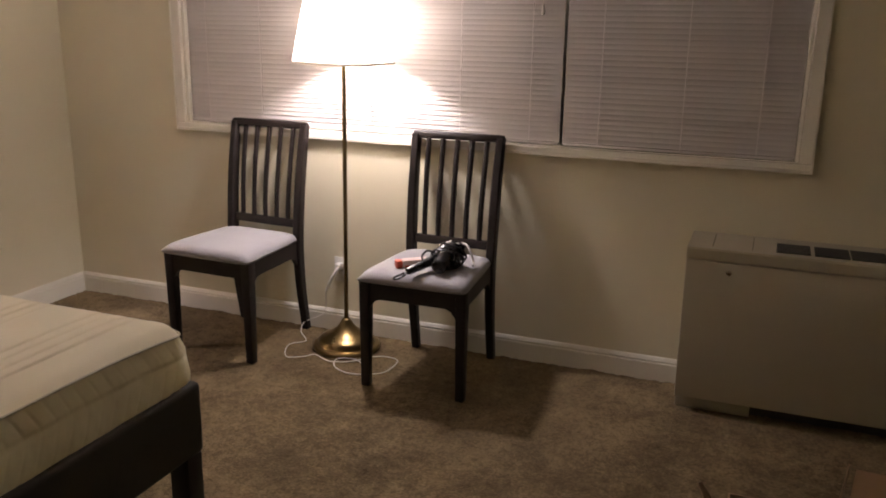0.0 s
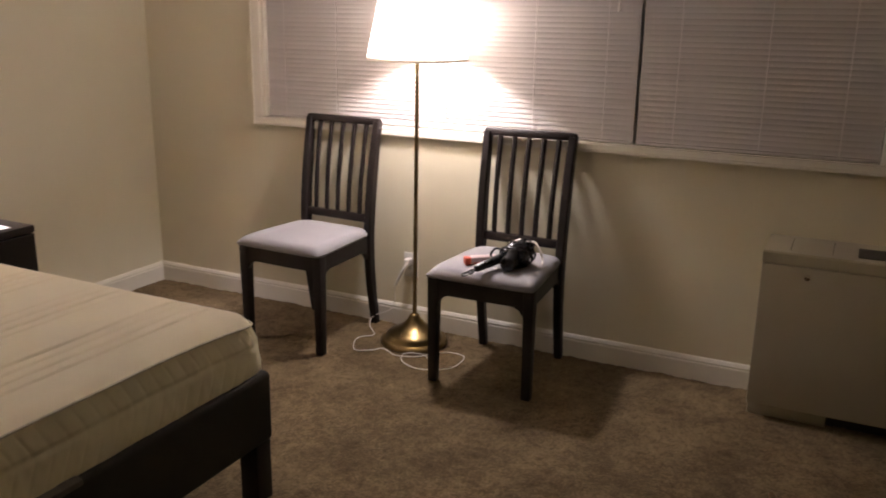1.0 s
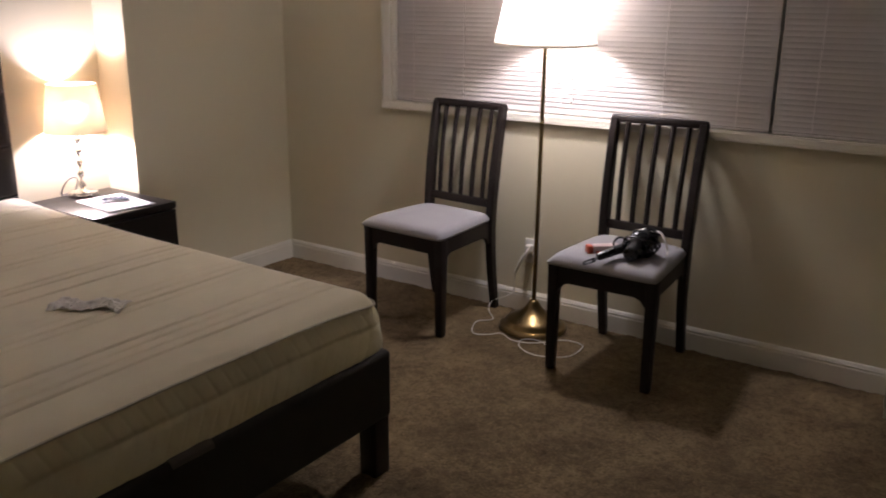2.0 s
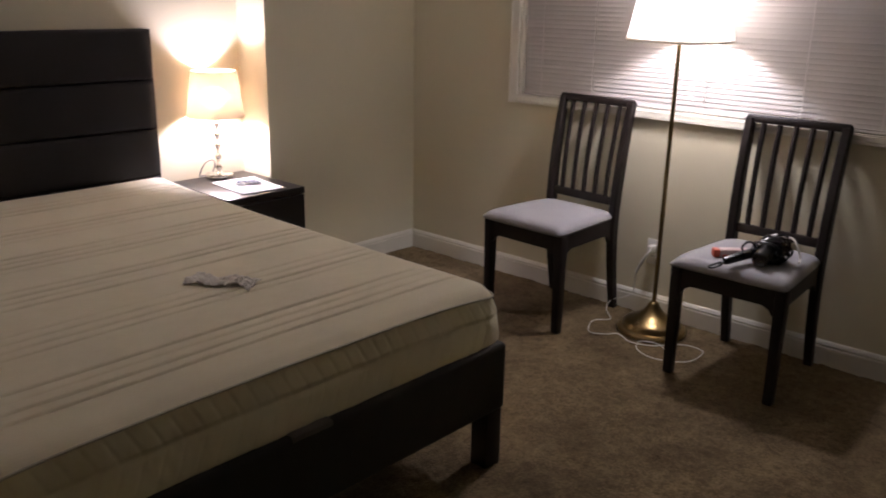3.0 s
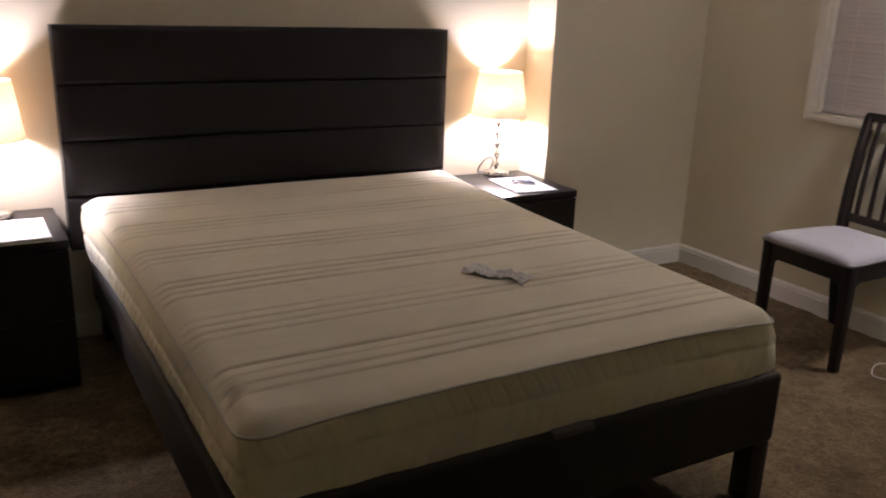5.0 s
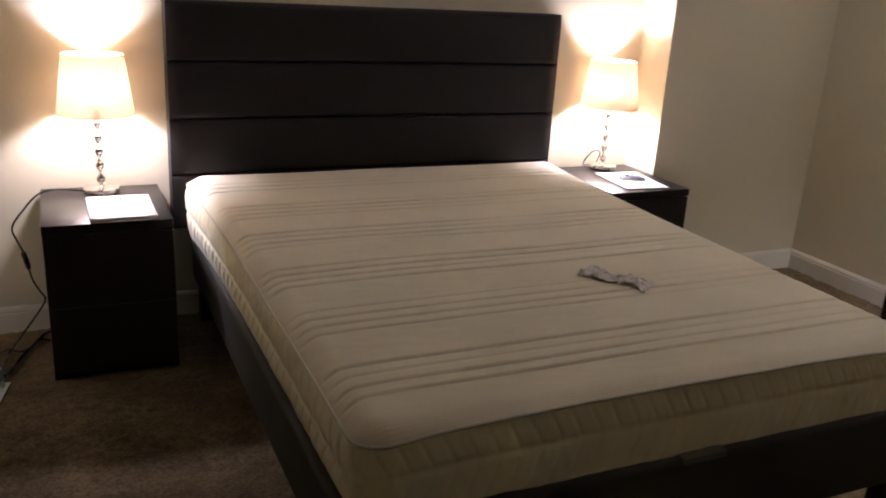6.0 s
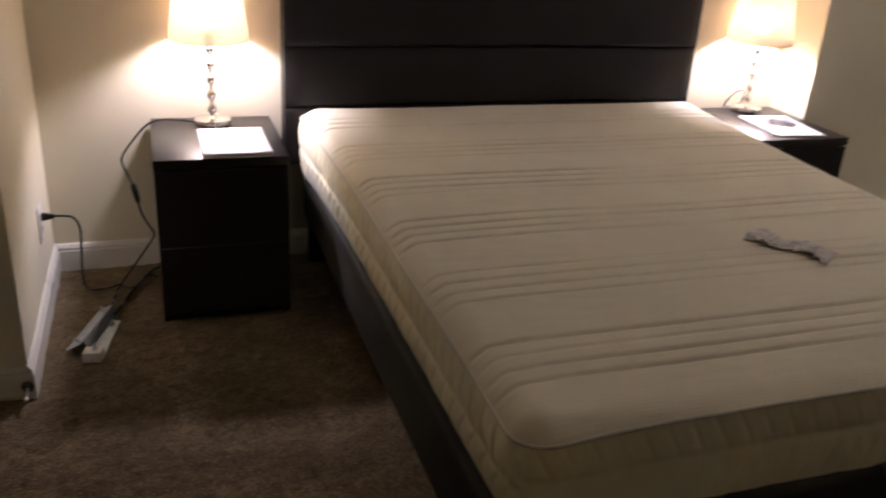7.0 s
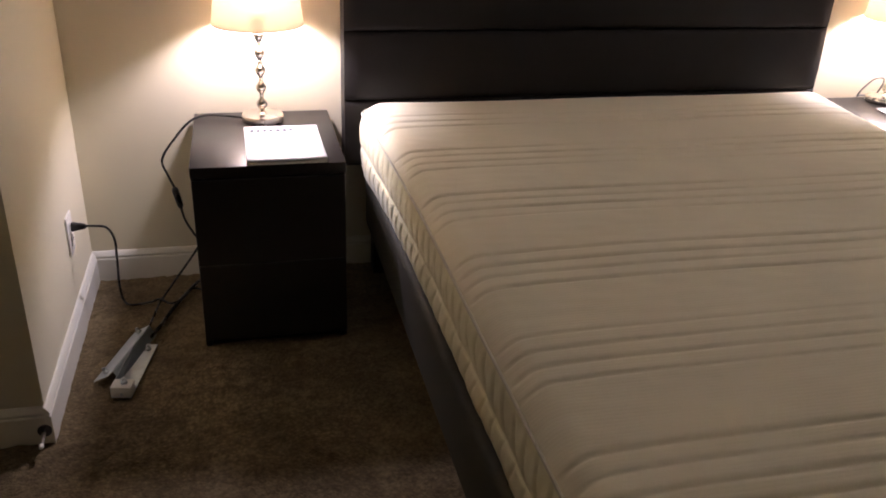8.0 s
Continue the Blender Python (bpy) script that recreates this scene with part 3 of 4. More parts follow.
# ---------- floor lamp ----------
def floor_lamp():
    ob = thing("floor_lamp", "brass floor lamp with white tapered cloth shade, lit", "floor lamp", (*FLOOR_LAMP, 0))
    ob.matrix_basis = pose(*FLOOR_LAMP, 0.002, *FLOOR_LEAN, 0)
    part("base", lathe(((0.143, 0.0), (0.148, 0.004), (0.148, 0.015), (0.142, 0.021), (0.127, 0.0235), (0.123, 0.028), (0.121, 0.038), (0.110, 0.050), (0.086, 0.062), (0.060, 0.076), (0.041, 0.094), (0.029, 0.110), (0.023, 0.122), (0.018, 0.130), (0.010, 0.134)), 56), BRASS, ob)
    for a, b in ((0.130, 0.520), (0.524, 0.910), (0.914, 1.262)):
        part("pole", lathe(((0.0090, a), (0.0090, b)), 20), BRASS, ob)
    for z in (0.522, 0.912):
        part("joint", lathe(((0.0098, z - 0.006), (0.0106, z - 0.003), (0.0106, z + 0.003), (0.0098, z + 0.006)), 20), BRASS, ob)
    part("socket", lathe(((0.012, 1.262), (0.019, 1.268), (0.019, 1.300), (0.015, 1.306)), 20), BRASS, ob)
    b = part("bulb", lathe(((0.013, 1.307), (0.016, 1.318), (0.026, 1.338), (0.029, 1.36), (0.022, 1.382), (0.006, 1.392)), 20), BULB, ob)
    b.visible_shadow = False
    sh = part("shade", lathe(((0.2065, 1.232), (0.142, 1.530)), 72, close=False), SHADE_FLOOR, ob, "white cloth shade")
    part("hem", lathe(((0.2072, 1.230), (0.2080, 1.232), (0.2065, 1.240), (0.2056, 1.232), (0.2072, 1.230)), 72, close=False), SHADE_FLOOR, sh)
    part("hem", lathe(((0.1428, 1.532), (0.1436, 1.530), (0.1442, 1.523), (0.1418, 1.530), (0.1428, 1.532)), 72, close=False), SHADE_FLOOR, sh)
    for k in range(3):
        a = k * 2.0944 + 0.4
        part("spider_arm", tube(((0.019 * math.cos(a), 0.019 * math.sin(a), 1.270), (0.11 * math.cos(a), 0.11 * math.sin(a), 1.262), (0.203 * math.cos(a), 0.203 * math.sin(a), 1.240)), 0.0018, 4, 6), BRASS, ob)


floor_lamp()
fc = thing("lamp_cord", "thin white lamp cord looped on the carpet", "cord", (-0.10, -1.60, 0))
o = Vector((-0.10, -1.60, 0))
line = [(-0.03, -1.532, 0.308), (-0.05, -1.535, 0.306), (-0.062, -1.515, 0.270), (-0.058, -1.480, 0.200), (-0.040, -1.468, 0.130), (-0.030, -1.455, 0.085), (-0.050, -1.427, 0.063), (-0.075, -1.370, 0.036), (-0.130, -1.385, 0.012), (-0.208, -1.455, 0.006), (-0.265, -1.415, 0.006), (-0.333, -1.427, 0.006), (-0.405, -1.478, 0.006), (-0.375, -1.540, 0.006), (-0.335, -1.575, 0.006), (-0.376, -1.660, 0.006), (-0.345, -1.749, 0.006), (-0.275, -1.800, 0.006), (-0.238, -1.860, 0.006), (-0.262, -1.930, 0.006), (-0.395, -1.925, 0.006), (-0.458, -1.813, 0.006), (-0.425, -1.719, 0.008), (-0.350, -1.690, 0.010), (-0.320, -1.760, 0.008), (-0.390, -1.850, 0.010)]
part("flex", tube([Vector(p) - o for p in line], 0.0022, 8, 7), CORDWHITE, fc)
part("plug_lead", tube([Vector(p) - o for p in line[:4]], 0.0068, 8, 8), WHITEPLASTIC, fc)
part("plug", box(0.052, 0.090, 0.056, 0.082, 0.296, 0.328, 0.005), WHITEPLASTIC, fc)


# ---------- bed ----------
BX0, BX1, BY0, BY1 = -3.036, -1.482, -1.868, 0.105
bed = thing("bed_frame", "dark faux-leather upholstered bed with channelled headboard", "bed", (-2.262, -0.86, 0))
bo = Vector((-2.262, -0.86, 0))


def local(x0, x1, y0, y1, z0, z1, bevel, seg=3):
    b = box(x0, x1, y0, y1, z0, z1, bevel, seg)
    bmesh.ops.translate(b, verts=b.verts[:], vec=-bo)
    return b


part("foot_rail", local(BX0, BX1, BY0, BY0 + 0.055, 0.185, 0.404, 0.018, 4), RAILCLOTH, bed)
part("side_rail", local(BX0, BX0 + 0.05, BY0 + 0.056, BY1, 0.195, 0.378, 0.014, 3), RAILCLOTH, bed)
part("side_rail", local(BX1 - 0.05, BX1, BY0 + 0.056, BY1, 0.195, 0.378, 0.014, 3), RAILCLOTH, bed)
part("slat_deck", local(BX0 + 0.051, BX1 - 0.051, BY0 + 0.056, BY1, 0.350, 0.378, 0.003, 1), BLACKWOOD, bed)
for x in (BX0 + 0.005, BX1 - 0.071):
    part("leg", local(x, x + 0.066, BY0 + 0.010, BY0 + 0.076, -0.006, 0.1845, 0.004, 2), BLACKWOOD, bed)
for x in (BX0 + 0.03, BX1 - 0.10):
    part("leg", local(x, x + 0.07, 0.12, 0.185, -0.006, 0.388, 0.004, 2), BLACKWOOD, bed)
part("leg", local(-2.30, -2.24, -0.90, -0.84, -0.006, 0.3495, 0.004, 2), BLACKWOOD, bed)
part("fabric_tab", local(BX1 + 0.0005, BX1 + 0.010, -1.795, -1.75, 0.262, 0.345, 0.003, 2), RAILCLOTH, bed, "loose dark fabric end")
hb = part("headboard", local(-3.088, -1.482, 0.140, 0.203, 0.392, 1.226, 0.010, 2), LEATHER, bed)
for k in range(4):
    z0 = 0.390 + 0.2095 * k
    b = bmesh.new()
    nx, nz = 70, 26
    rows = []
    for j in range(nz + 1):
        row = []
        for i in range(nx + 1):
            x, v = -3.098 + 1.626 * i / nx, -1 + 2 * j / nz
            puff = (1 - abs(v) ** 14) ** 0.5
            e = min(1, min(i, nx - i) / 1.6)
            wr = 0.0012 * noise.noise((x * 6, v * 2 + k * 5, 1)) + 0.0010 * noise.noise((x * 24, v * 3 + k, 7)) * (abs(v) ** 2)
            y = 0.116 - 0.011 * puff * (e ** 0.5) + wr - 0.003 * (1 - v * v)
            row.append(b.verts.new(Vector((x, y, z0 + 0.1046 * (v + 1))) - bo))
        rows.append(row)
    for j in range(nz):
        for i in range(nx):
            b.faces.new((rows[j][i], rows[j][i + 1], rows[j + 1][i + 1], rows[j + 1][i]))
    edge = [rows[0][i] for i in range(nx)] + [rows[j][nx] for j in range(nz)] + [rows[nz][i] for i in range(nx, 0, -1)] + [rows[j][0] for j in range(nz, 0, -1)]
    back = [b.verts.new((v.co.x, 0.201 - bo.y, v.co.z)) for v in edge]
    for q in range(len(edge)):
        b.faces.new((edge[q], back[q], back[(q + 1) % len(edge)], edge[(q + 1) % len(edge)]))
    part("channel_panel", b, LEATHER, hb, angle=1.0)

# mattress: stitched top, quilted border
MX0, MX1, MY0, MY1 = -3.014, -1.474, -1.826, 0.098
MZ0, MZS, MZT = 0.380, 0.536, 0.576
mat_o = Vector(((MX0 + MX1) / 2, (MY0 + MY1) / 2, MZ0))
mattress = thing("mattress", "bare cream mattress with stitched stripes and quilted sides", "mattress", mat_o)
MR = 0.068
STITCH = [-0.062, -0.106, -0.150] + [a - 0.0445 * k for a in (-0.330, -0.625, -0.930, -1.240, -1.546) for k in range(4)]
DEEP = [0.6 + 0.6 * ((k * 7) % 5) / 4 for k in range(len(STITCH))]


def swell(x, y):
    """The head end bulges out on one side."""
    u = max(0, ((MX0 + MX1) / 2 - x) / ((MX1 - MX0) / 2))
    return -0.042 * u * max(0, (y + 0.9) / 1.0) ** 2


def lift(x, y):
    """The top rises where it meets the headboard."""
    return 0.034 * max(0, (y - MY0) / (MY1 - MY0)) ** 3


def seam(x, y):
    """Height of the edge seam, which bows up along the foot."""
    u = (x - (MX0 + MX1) / 2) / ((MX1 - MX0) / 2)
    side = 0.008 * math.exp(-((x - MX0) / 0.15) ** 2) * min(1, max(0, (y - MY0 - 0.04) / 0.25))
    return MZS + lift(x, y) + 0.028 * max(0, 1 - u ** 4) * math.exp(-((y - MY0) / 0.15) ** 2) + side


def rounded(px, py):
    """A point of the plain rectangle moved into the round-cornered one, and its depth inside the rim."""
    cx, cy = min(max(px, MX0 + MR), MX1 - MR), min(max(py, MY0 + MR), MY1 - MR)
    ox, oy = (px - cx) / MR, (py - cy) / MR
    qx, qy = ox * math.sqrt(1 - oy * oy / 2), oy * math.sqrt(1 - ox * ox / 2)
    return cx + qx * MR, cy + qy * MR, 1 - math.hypot(qx, qy)


def steps_of(a, b, core, rim):
    out = [a + MR * i / rim for i in range(rim)]
    out += [a + MR + (b - a - 2 * MR) * i / core for i in range(core)]
    out += [b - MR + MR * i / rim for i in range(rim + 1)]
    return out


b = bmesh.new()
xs, ys = steps_of(MX0, MX1, 70, 9), steps_of(MY0, MY1, 640, 9)
rows = []
for py in ys:
    row = []
    for px in xs:
        x, y, d = rounded(px, py)
        e = d * MR if d < 1 else min(x - MX0, MX1 - x, y - MY0, MY1 - y)
        arch = 1 - (1 - min(e / 0.060, 1)) ** 2.4
        z = seam(x, y) + (MZT + lift(x, y) - seam(x, y)) * arch
        edge = min(x - MX0, MX1 - x)
        wob = 0.007 * noise.noise((x * 1.3, 0, 2)) + 0.002 * noise.noise((x * 6, y * 2, 5)) + 0.020 * math.exp(-edge / 0.06)
        g, k = min((abs(y + wob - s), k) for k, s in enumerate(STITCH))
        z -= 0.0085 * DEEP[k] * (0.7 + 0.6 * noise.noise((x * 1.7, k * 3.1, 0))) * math.exp(-(g / 0.0056) ** 2) * min(1, max(0, d * 4))
        z += 0.0035 * noise.noise((x * 2.1, y * 2.1, 9)) * min(1, d * 2) + 0.0008 * noise.noise((x * 18, y * 40, 4))
        row.append(b.verts.new(Vector((x + swell(x, y), y, z)) - mat_o))
    rows.append(row)
for j in range(len(ys) - 1):
    for i in range(len(xs) - 1):
        b.faces.new((rows[j][i], rows[j][i + 1], rows[j + 1][i + 1], rows[j + 1][i]))
part("top_panel", b, TICKING, mattress, angle=2.0)


def rim_line(n):
    """Points and outward normals round the mattress, evenly spaced."""
    w, h = MX1 - MX0 - 2 * MR, MY1 - MY0 - 2 * MR
    arc = MR * math.pi / 2
    total = 2 * (w + h) + 4 * arc
    legs = ((w, "s"), (arc, -90), (h, "e"), (arc, 0), (w, "n"), (arc, 90), (h, "w"), (arc, 180))
    out = []
    for k in range(n):
        s = total * k / n
        for length, kind in legs:
            if s < length:
                break
            s -= length
        if kind == "s":
            p, q = (MX0 + MR + s, MY0), (0, -1)
        elif kind == "e":
            p, q = (MX1, MY0 + MR + s), (1, 0)
        elif kind == "n":
            p, q = (MX1 - MR - s, MY1), (0, 1)
        elif kind == "w":
            p, q = (MX0, MY1 - MR - s), (-1, 0)
        else:
            a = radians(kind) + s / MR
            c = {-90: (MX1 - MR, MY0 + MR), 0: (MX1 - MR, MY1 - MR), 90: (MX0 + MR, MY1 - MR), 180: (MX0 + MR, MY0 + MR)}[kind]
            q = (math.cos(a), math.sin(a))
            p = (c[0] + MR * q[0], c[1] + MR * q[1])
        out.append((Vector((*p, 0)), Vector((*q, 0)), total * k / n))
    return out


b = bmesh.new()
ring_n, nz = 2300, 30
rings = []
rim = rim_line(ring_n)
for j in range(nz + 1):
    v = j / nz
    z = MZ0 + (MZS - MZ0) * v
    ring = []
    for p, q, s in rim:
        belly = 0.008 * math.sin(math.pi * v) + (0.022 * (1 - v) if q.y < -0.5 else 0)
        split = 0.62 if q.y < -0.7 else 0.50
        band = (v - split) / (1 - split) if v > split else (split - v) / split
        row = 0 if v > split else 1
        cell = 0.047 if q.y < -0.7 else 0.057
        slant = 0.55 * (z - MZS) * (1 if row == 0 else -1)
        f = ((s + slant + row * cell / 2) / cell + 0.10 * noise.noise((s * 3, row, 0))) % 1
        puff = (1 - abs(2 * f - 1) ** 7) * (math.sin(math.pi * min(max(band, 0), 1)) ** 0.6)
        amp = ((0.0050 if row == 0 else 0.0024) if q.y < -0.7 else (0.0100 if row == 0 else 0.0085)) * (0.75 + 0.6 * noise.noise((s * 4, z * 9, 3)))
        crease = -0.0035 * math.exp(-((v - split) / 0.03) ** 2)
        wr = (0.0052 if q.y < -0.7 else 0.003) * noise.noise((s * 13, z * 16, 8)) + 0.0015 * noise.noise((s * 40, z * 30, 2))
        ring.append(b.verts.new(p + q * (belly + puff * amp + crease + wr - 0.001) + Vector((swell(p.x, p.y), 0, z + (seam(p.x, p.y) - MZS) * v)) - mat_o))
    rings.append(ring)
for u, v in zip(rings, rings[1:]):
    for k in range(ring_n):
        b.faces.new((u[k], u[(k + 1) % ring_n], v[(k + 1) % ring_n], v[k]))
b.faces.new(rings[0][::-1])
part("border", b, BORDER, mattress, "quilted cream side", angle=2.0)
pts = [p + q * 0.004 + Vector((swell(p.x, p.y), 0, seam(p.x, p.y) + 0.001 + 0.0015 * noise.noise((s * 5, 0, 0)))) - mat_o for p, q, s in rim_line(420)]
part("piping", tube(pts + [pts[0]], 0.0034, 1, 6, soft=False), PIPING, mattress)
b = bmesh.new()
rows = []
for i in range(17):
    x = -2.285 + 0.120 * i / 16
    dip = 0.004 * noise.noise((x * 30, 0, 6))
    rows.append([b.verts.new(Vector((x, y, z + dip * 0.5)) - mat_o) for y, z in ((-1.840, 0.4075), (-1.862, 0.4075), (-1.8715, 0.4045), (-1.8735, 0.392), (-1.8720, 0.392), (-1.862, 0.4055), (-1.840, 0.4055))])
for u, v in zip(rows, rows[1:]):
    for k in range(7):
        b.faces.new((u[k], u[(k + 1) % 7], v[(k + 1) % 7], v[k]))
b.faces.new(rows[0])
b.faces.new(rows[-1][::-1])
part("sewn_label", b, LABELCLOTH, mattress, "sewn-in cloth label, coloured dark for shade")


# ---------- crumpled strip on the mattress ----------
def crumpled(name, w, h, n, amp, mat, seed, label, category, place, turn):
    ob = thing(name, label, category, place, turn)
    b = bmesh.new()
    rows = []
    for j in range(n + 1):
        row = []
        for i in range(2 * n + 1):
            u, v = -1 + i / n, -1 + 2 * j / n
            x = u * w / 2 * (1 + 0.06 * noise.noise((u, v * 2, seed)))
            y = v * h / 2 * (0.75 + 0.5 * noise.noise((u * 2.2, seed, 0)) + 0.25 * noise.noise((u * 7, v, seed)) + 0.2 * u * u) + 0.020 * noise.noise((u * 1.4, 1, seed))
            z = 0.003 + amp * (0.55 + noise.noise((u * 2.6, v * 1.7, seed)) + 0.9 * abs(noise.noise((u * 6, v * 4, seed + 2))) + 0.5 * abs(noise.noise((u * 13, v * 6, seed + 5))))
            row.append(b.verts.new((x, y, max(z, 0.0015))))
        rows.append(row)
    for j in range(n):
        for i in range(2 * n):
            b.faces.new((rows[j][i], rows[j][i + 1], rows[j + 1][i + 1], rows[j + 1][i]))
    o = part("film", b, mat, ob, smooth=True, angle=0.5)
    md = o.modifiers.new("thickness", "SOLIDIFY")
    md.thickness = 0.0012
    return ob


crumpled("packing_film", 0.205, 0.095, 22, 0.011, TISSUE, 4.0, "crumpled grey-white packing film lying on the mattress", "packaging", (-2.060, -1.262, 0.577), -58)


# ---------- nightstands ----------
def nightstand(place, label):
    n = thing("nightstand", label, "nightstand", place, 0, "bedside nightstands")
    w, d, h = 0.201, 0.240, 0.545
    for s in (-1, 1):
        part("side_panel", box(min(s * w, s * (w - 0.018)), max(s * w, s * (w - 0.018)), -d + 0.020, d, -0.004, h - 0.0305, 0.0015, 1), VENEER, n)
    part("top", box(-w - 0.001, w + 0.001, -d, d, h - 0.030, h, 0.002), VENEER, n)
    part("back_panel", box(-w + 0.019, w - 0.019, d - 0.012, d - 0.004, 0.02, h - 0.031), VENEER, n, smooth=False)
    for a, b in ((0.026, 0.258), (0.261, 0.508)):
        dr = part("drawer", box(-w + 0.001, w - 0.001, -d + 0.001, -d + 0.0185, a, b, 0.0015, 1), VENEER, n)
        part("drawer_box", box(-w + 0.03, w - 0.03, -d + 0.0195, d - 0.03, a + 0.02, b - 0.05, 0.002, 1), VENEER, dr)
    part("plinth", box(-w + 0.019, w - 0.019, -d + 0.032, -d + 0.048, -0.004, 0.05, 0.001, 1), VENEER, n)
    return n


nightstand((-3.344, -0.033, 0), "black-brown two-drawer nightstand with lamp and booklet")
nightstand((-1.202, -0.058, 0), "black-brown two-drawer nightstand with lamp and paper")


# ---------- table lamps ----------
def table_lamp(place, label):
    ob = thing("table_lamp", label, "table lamp", place, 0, "bedside table lamps")
    part("base", lathe(((0.060, 0.0), (0.062, 0.003), (0.062, 0.019), (0.060, 0.022), (0.015, 0.024), (0.009, 0.030)), 48), NICKEL, ob)
    z = 0.030
    for k in range(5):
        part("bead", lathe([(0.0055 + 0.0100 * math.sin(math.pi * t) ** 1.4 * (0.85 + 0.35 * t), z + 0.0432 * t) for t in [i / 12 for i in range(13)]], 24), NICKEL, ob)
        part("collar", lathe(((0.0058, z + 0.0434), (0.0072, z + 0.045), (0.0072, z + 0.0485), (0.0058, z + 0.0503)), 16), NICKEL, ob)
        z += 0.0505
    part("rod", lathe(((0.0035, 0.03), (0.0035, z + 0.004)), 8), NICKEL, ob)
    part("socket", lathe(((0.010, z), (0.015, z + 0.005), (0.015, z + 0.035), (0.012, z + 0.04)), 18), NICKEL, ob)
    bl = part("bulb", lathe(((0.011, z + 0.041), (0.020, z + 0.06), (0.024, z + 0.08), (0.018, z + 0.098), (0.005, z + 0.106)), 18), BULB, ob)
    bl.visible_shadow = False
    sh = part("shade", lathe(((0.1295, 0.289), (0.1010, 0.494)), 64, close=False), SHADE_TABLE, ob, "golden beige cloth shade")
    part("hem", lathe(((0.1300, 0.2875), (0.1304, 0.289), (0.1300, 0.2915), (0.1294, 0.289), (0.1300, 0.2875)), 64, close=False), SHADE_TABLE, sh)
    part("hem", lathe(((0.1010, 0.4945), (0.1014, 0.4940), (0.1016, 0.4915), (0.1010, 0.4945)), 64, close=False), SHADE_TABLE, sh)
    for k in range(3):
        a = k * 2.0944
        part("spider_arm", tube(((0.015 * math.cos(a), 0.015 * math.sin(a), z + 0.02), (0.06 * math.cos(a), 0.06 * math.sin(a), z + 0.0), (0.1275 * math.cos(a), 0.1275 * math.sin(a), 0.295)), 0.0015, 4, 6), NICKEL, ob)
    return ob


table_lamp((*TABLE_L, 0.546), "satin nickel beaded table lamp, golden shade, lit, black cord")
table_lamp((*TABLE_R, 0.546), "satin nickel beaded table lamp, golden shade, lit, beside paper")

rc = thing("looped_lamp_cord", "grey lamp cord looped up beside a lamp base", "cord", (TABLE_R[0], TABLE_R[1], 0.546))
part("flex", tube(((0.0, 0.064, 0.006), (-0.04, 0.072, 0.005), (-0.075, 0.045, 0.012), (-0.085, 0.012, 0.050), (-0.066, -0.008, 0.086), (-0.036, -0.012, 0.090), (-0.024, -0.006, 0.070), (-0.030, 0.004, 0.034)), 0.0034, 8, 7), CORDGREY, rc)


# ---------- papers ----------
bk = thing("booklet", "white instruction booklet lying on a nightstand", "booklet", (-3.297, -0.126, 0.546), 0.5)
part("page_block", box(-0.104, 0.104, -0.149, 0.147, 0.0003, 0.0075, 0.0006, 1), PAPER, bk, smooth=False)
for k in range(3):
    b = bmesh.new()
    rows = []
    for j in range(13):
        y = -0.150 + 0.298 * j / 12
        z = 0.0082 + 0.0011 * k + 0.0020 * k * math.exp(-((y + 0.15) / 0.05) ** 2)
        rows.append([b.verts.new((x + 0.0006 * k, y - 0.0007 * k, z + 0.0008 * k * noise.noise((x * 9, y * 7, 1)))) for x in (-0.104, -0.05, 0.0, 0.05, 0.104)])
    for j in range(12):
        for i in range(4):
            b.faces.new((rows[j][i], rows[j][i + 1], rows[j + 1][i + 1], rows[j + 1][i]))
    o = part("page", b, PAPER, bk)
    md = o.modifiers.new("thickness", "SOLIDIFY")
    md.thickness = 0.0006
ink_z = 0.0114
for x, w in ((-0.082, 0.011), (-0.064, 0.011), (-0.046, 0.010), (-0.029, 0.010), (-0.009, 0.012), (0.010, 0.012), (0.028, 0.011)):
    part("printed_bar", box(x - w / 2, x + w / 2, 0.092, 0.116, ink_z, ink_z + 0.0004), INK, bk, smooth=False)

sheet = thing("paper_sheet", "white printed sheet of paper on a nightstand", "paper", (-1.183, -0.128, 0.546), -5)
b = bmesh.new()
rows = []
for j in range(11):
    rows.append([b.verts.new((-0.108 + 0.216 * i / 8, -0.14 + 0.28 * j / 10, 0.0018 + 0.0025 * noise.noise((i * 0.4, j * 0.3, 2)) ** 2 + 0.004 * (j / 10) ** 4)) for i in range(9)])
for j in range(10):
    for i in range(8):
        b.faces.new((rows[j][i], rows[j][i + 1], rows[j + 1][i + 1], rows[j + 1][i]))
o = part("page", b, PAPER, sheet)
md = o.modifiers.new("thickness", "SOLIDIFY")
md.thickness = 0.0008

bag = thing("hardware_bag", "small clear bag of grey metal fittings on paper", "bag", (-1.165, -0.095, 0.550), -30)
rnd = random.Random(5)
for k in range(16):
    x, y, a = rnd.uniform(-0.042, 0.042), rnd.uniform(-0.028, 0.028), rnd.uniform(0, 6.28)
    dx, dy, l2 = math.cos(a), math.sin(a), rnd.uniform(0.010, 0.022)
    z = 0.004 + 0.008 * rnd.random()
    b = tube(((x - dx * l2, y - dy * l2, z), (x + dx * l2, y + dy * l2, z + 0.002)), 0.0040, 2, 7)
    part("screw", b, FITTING, bag)


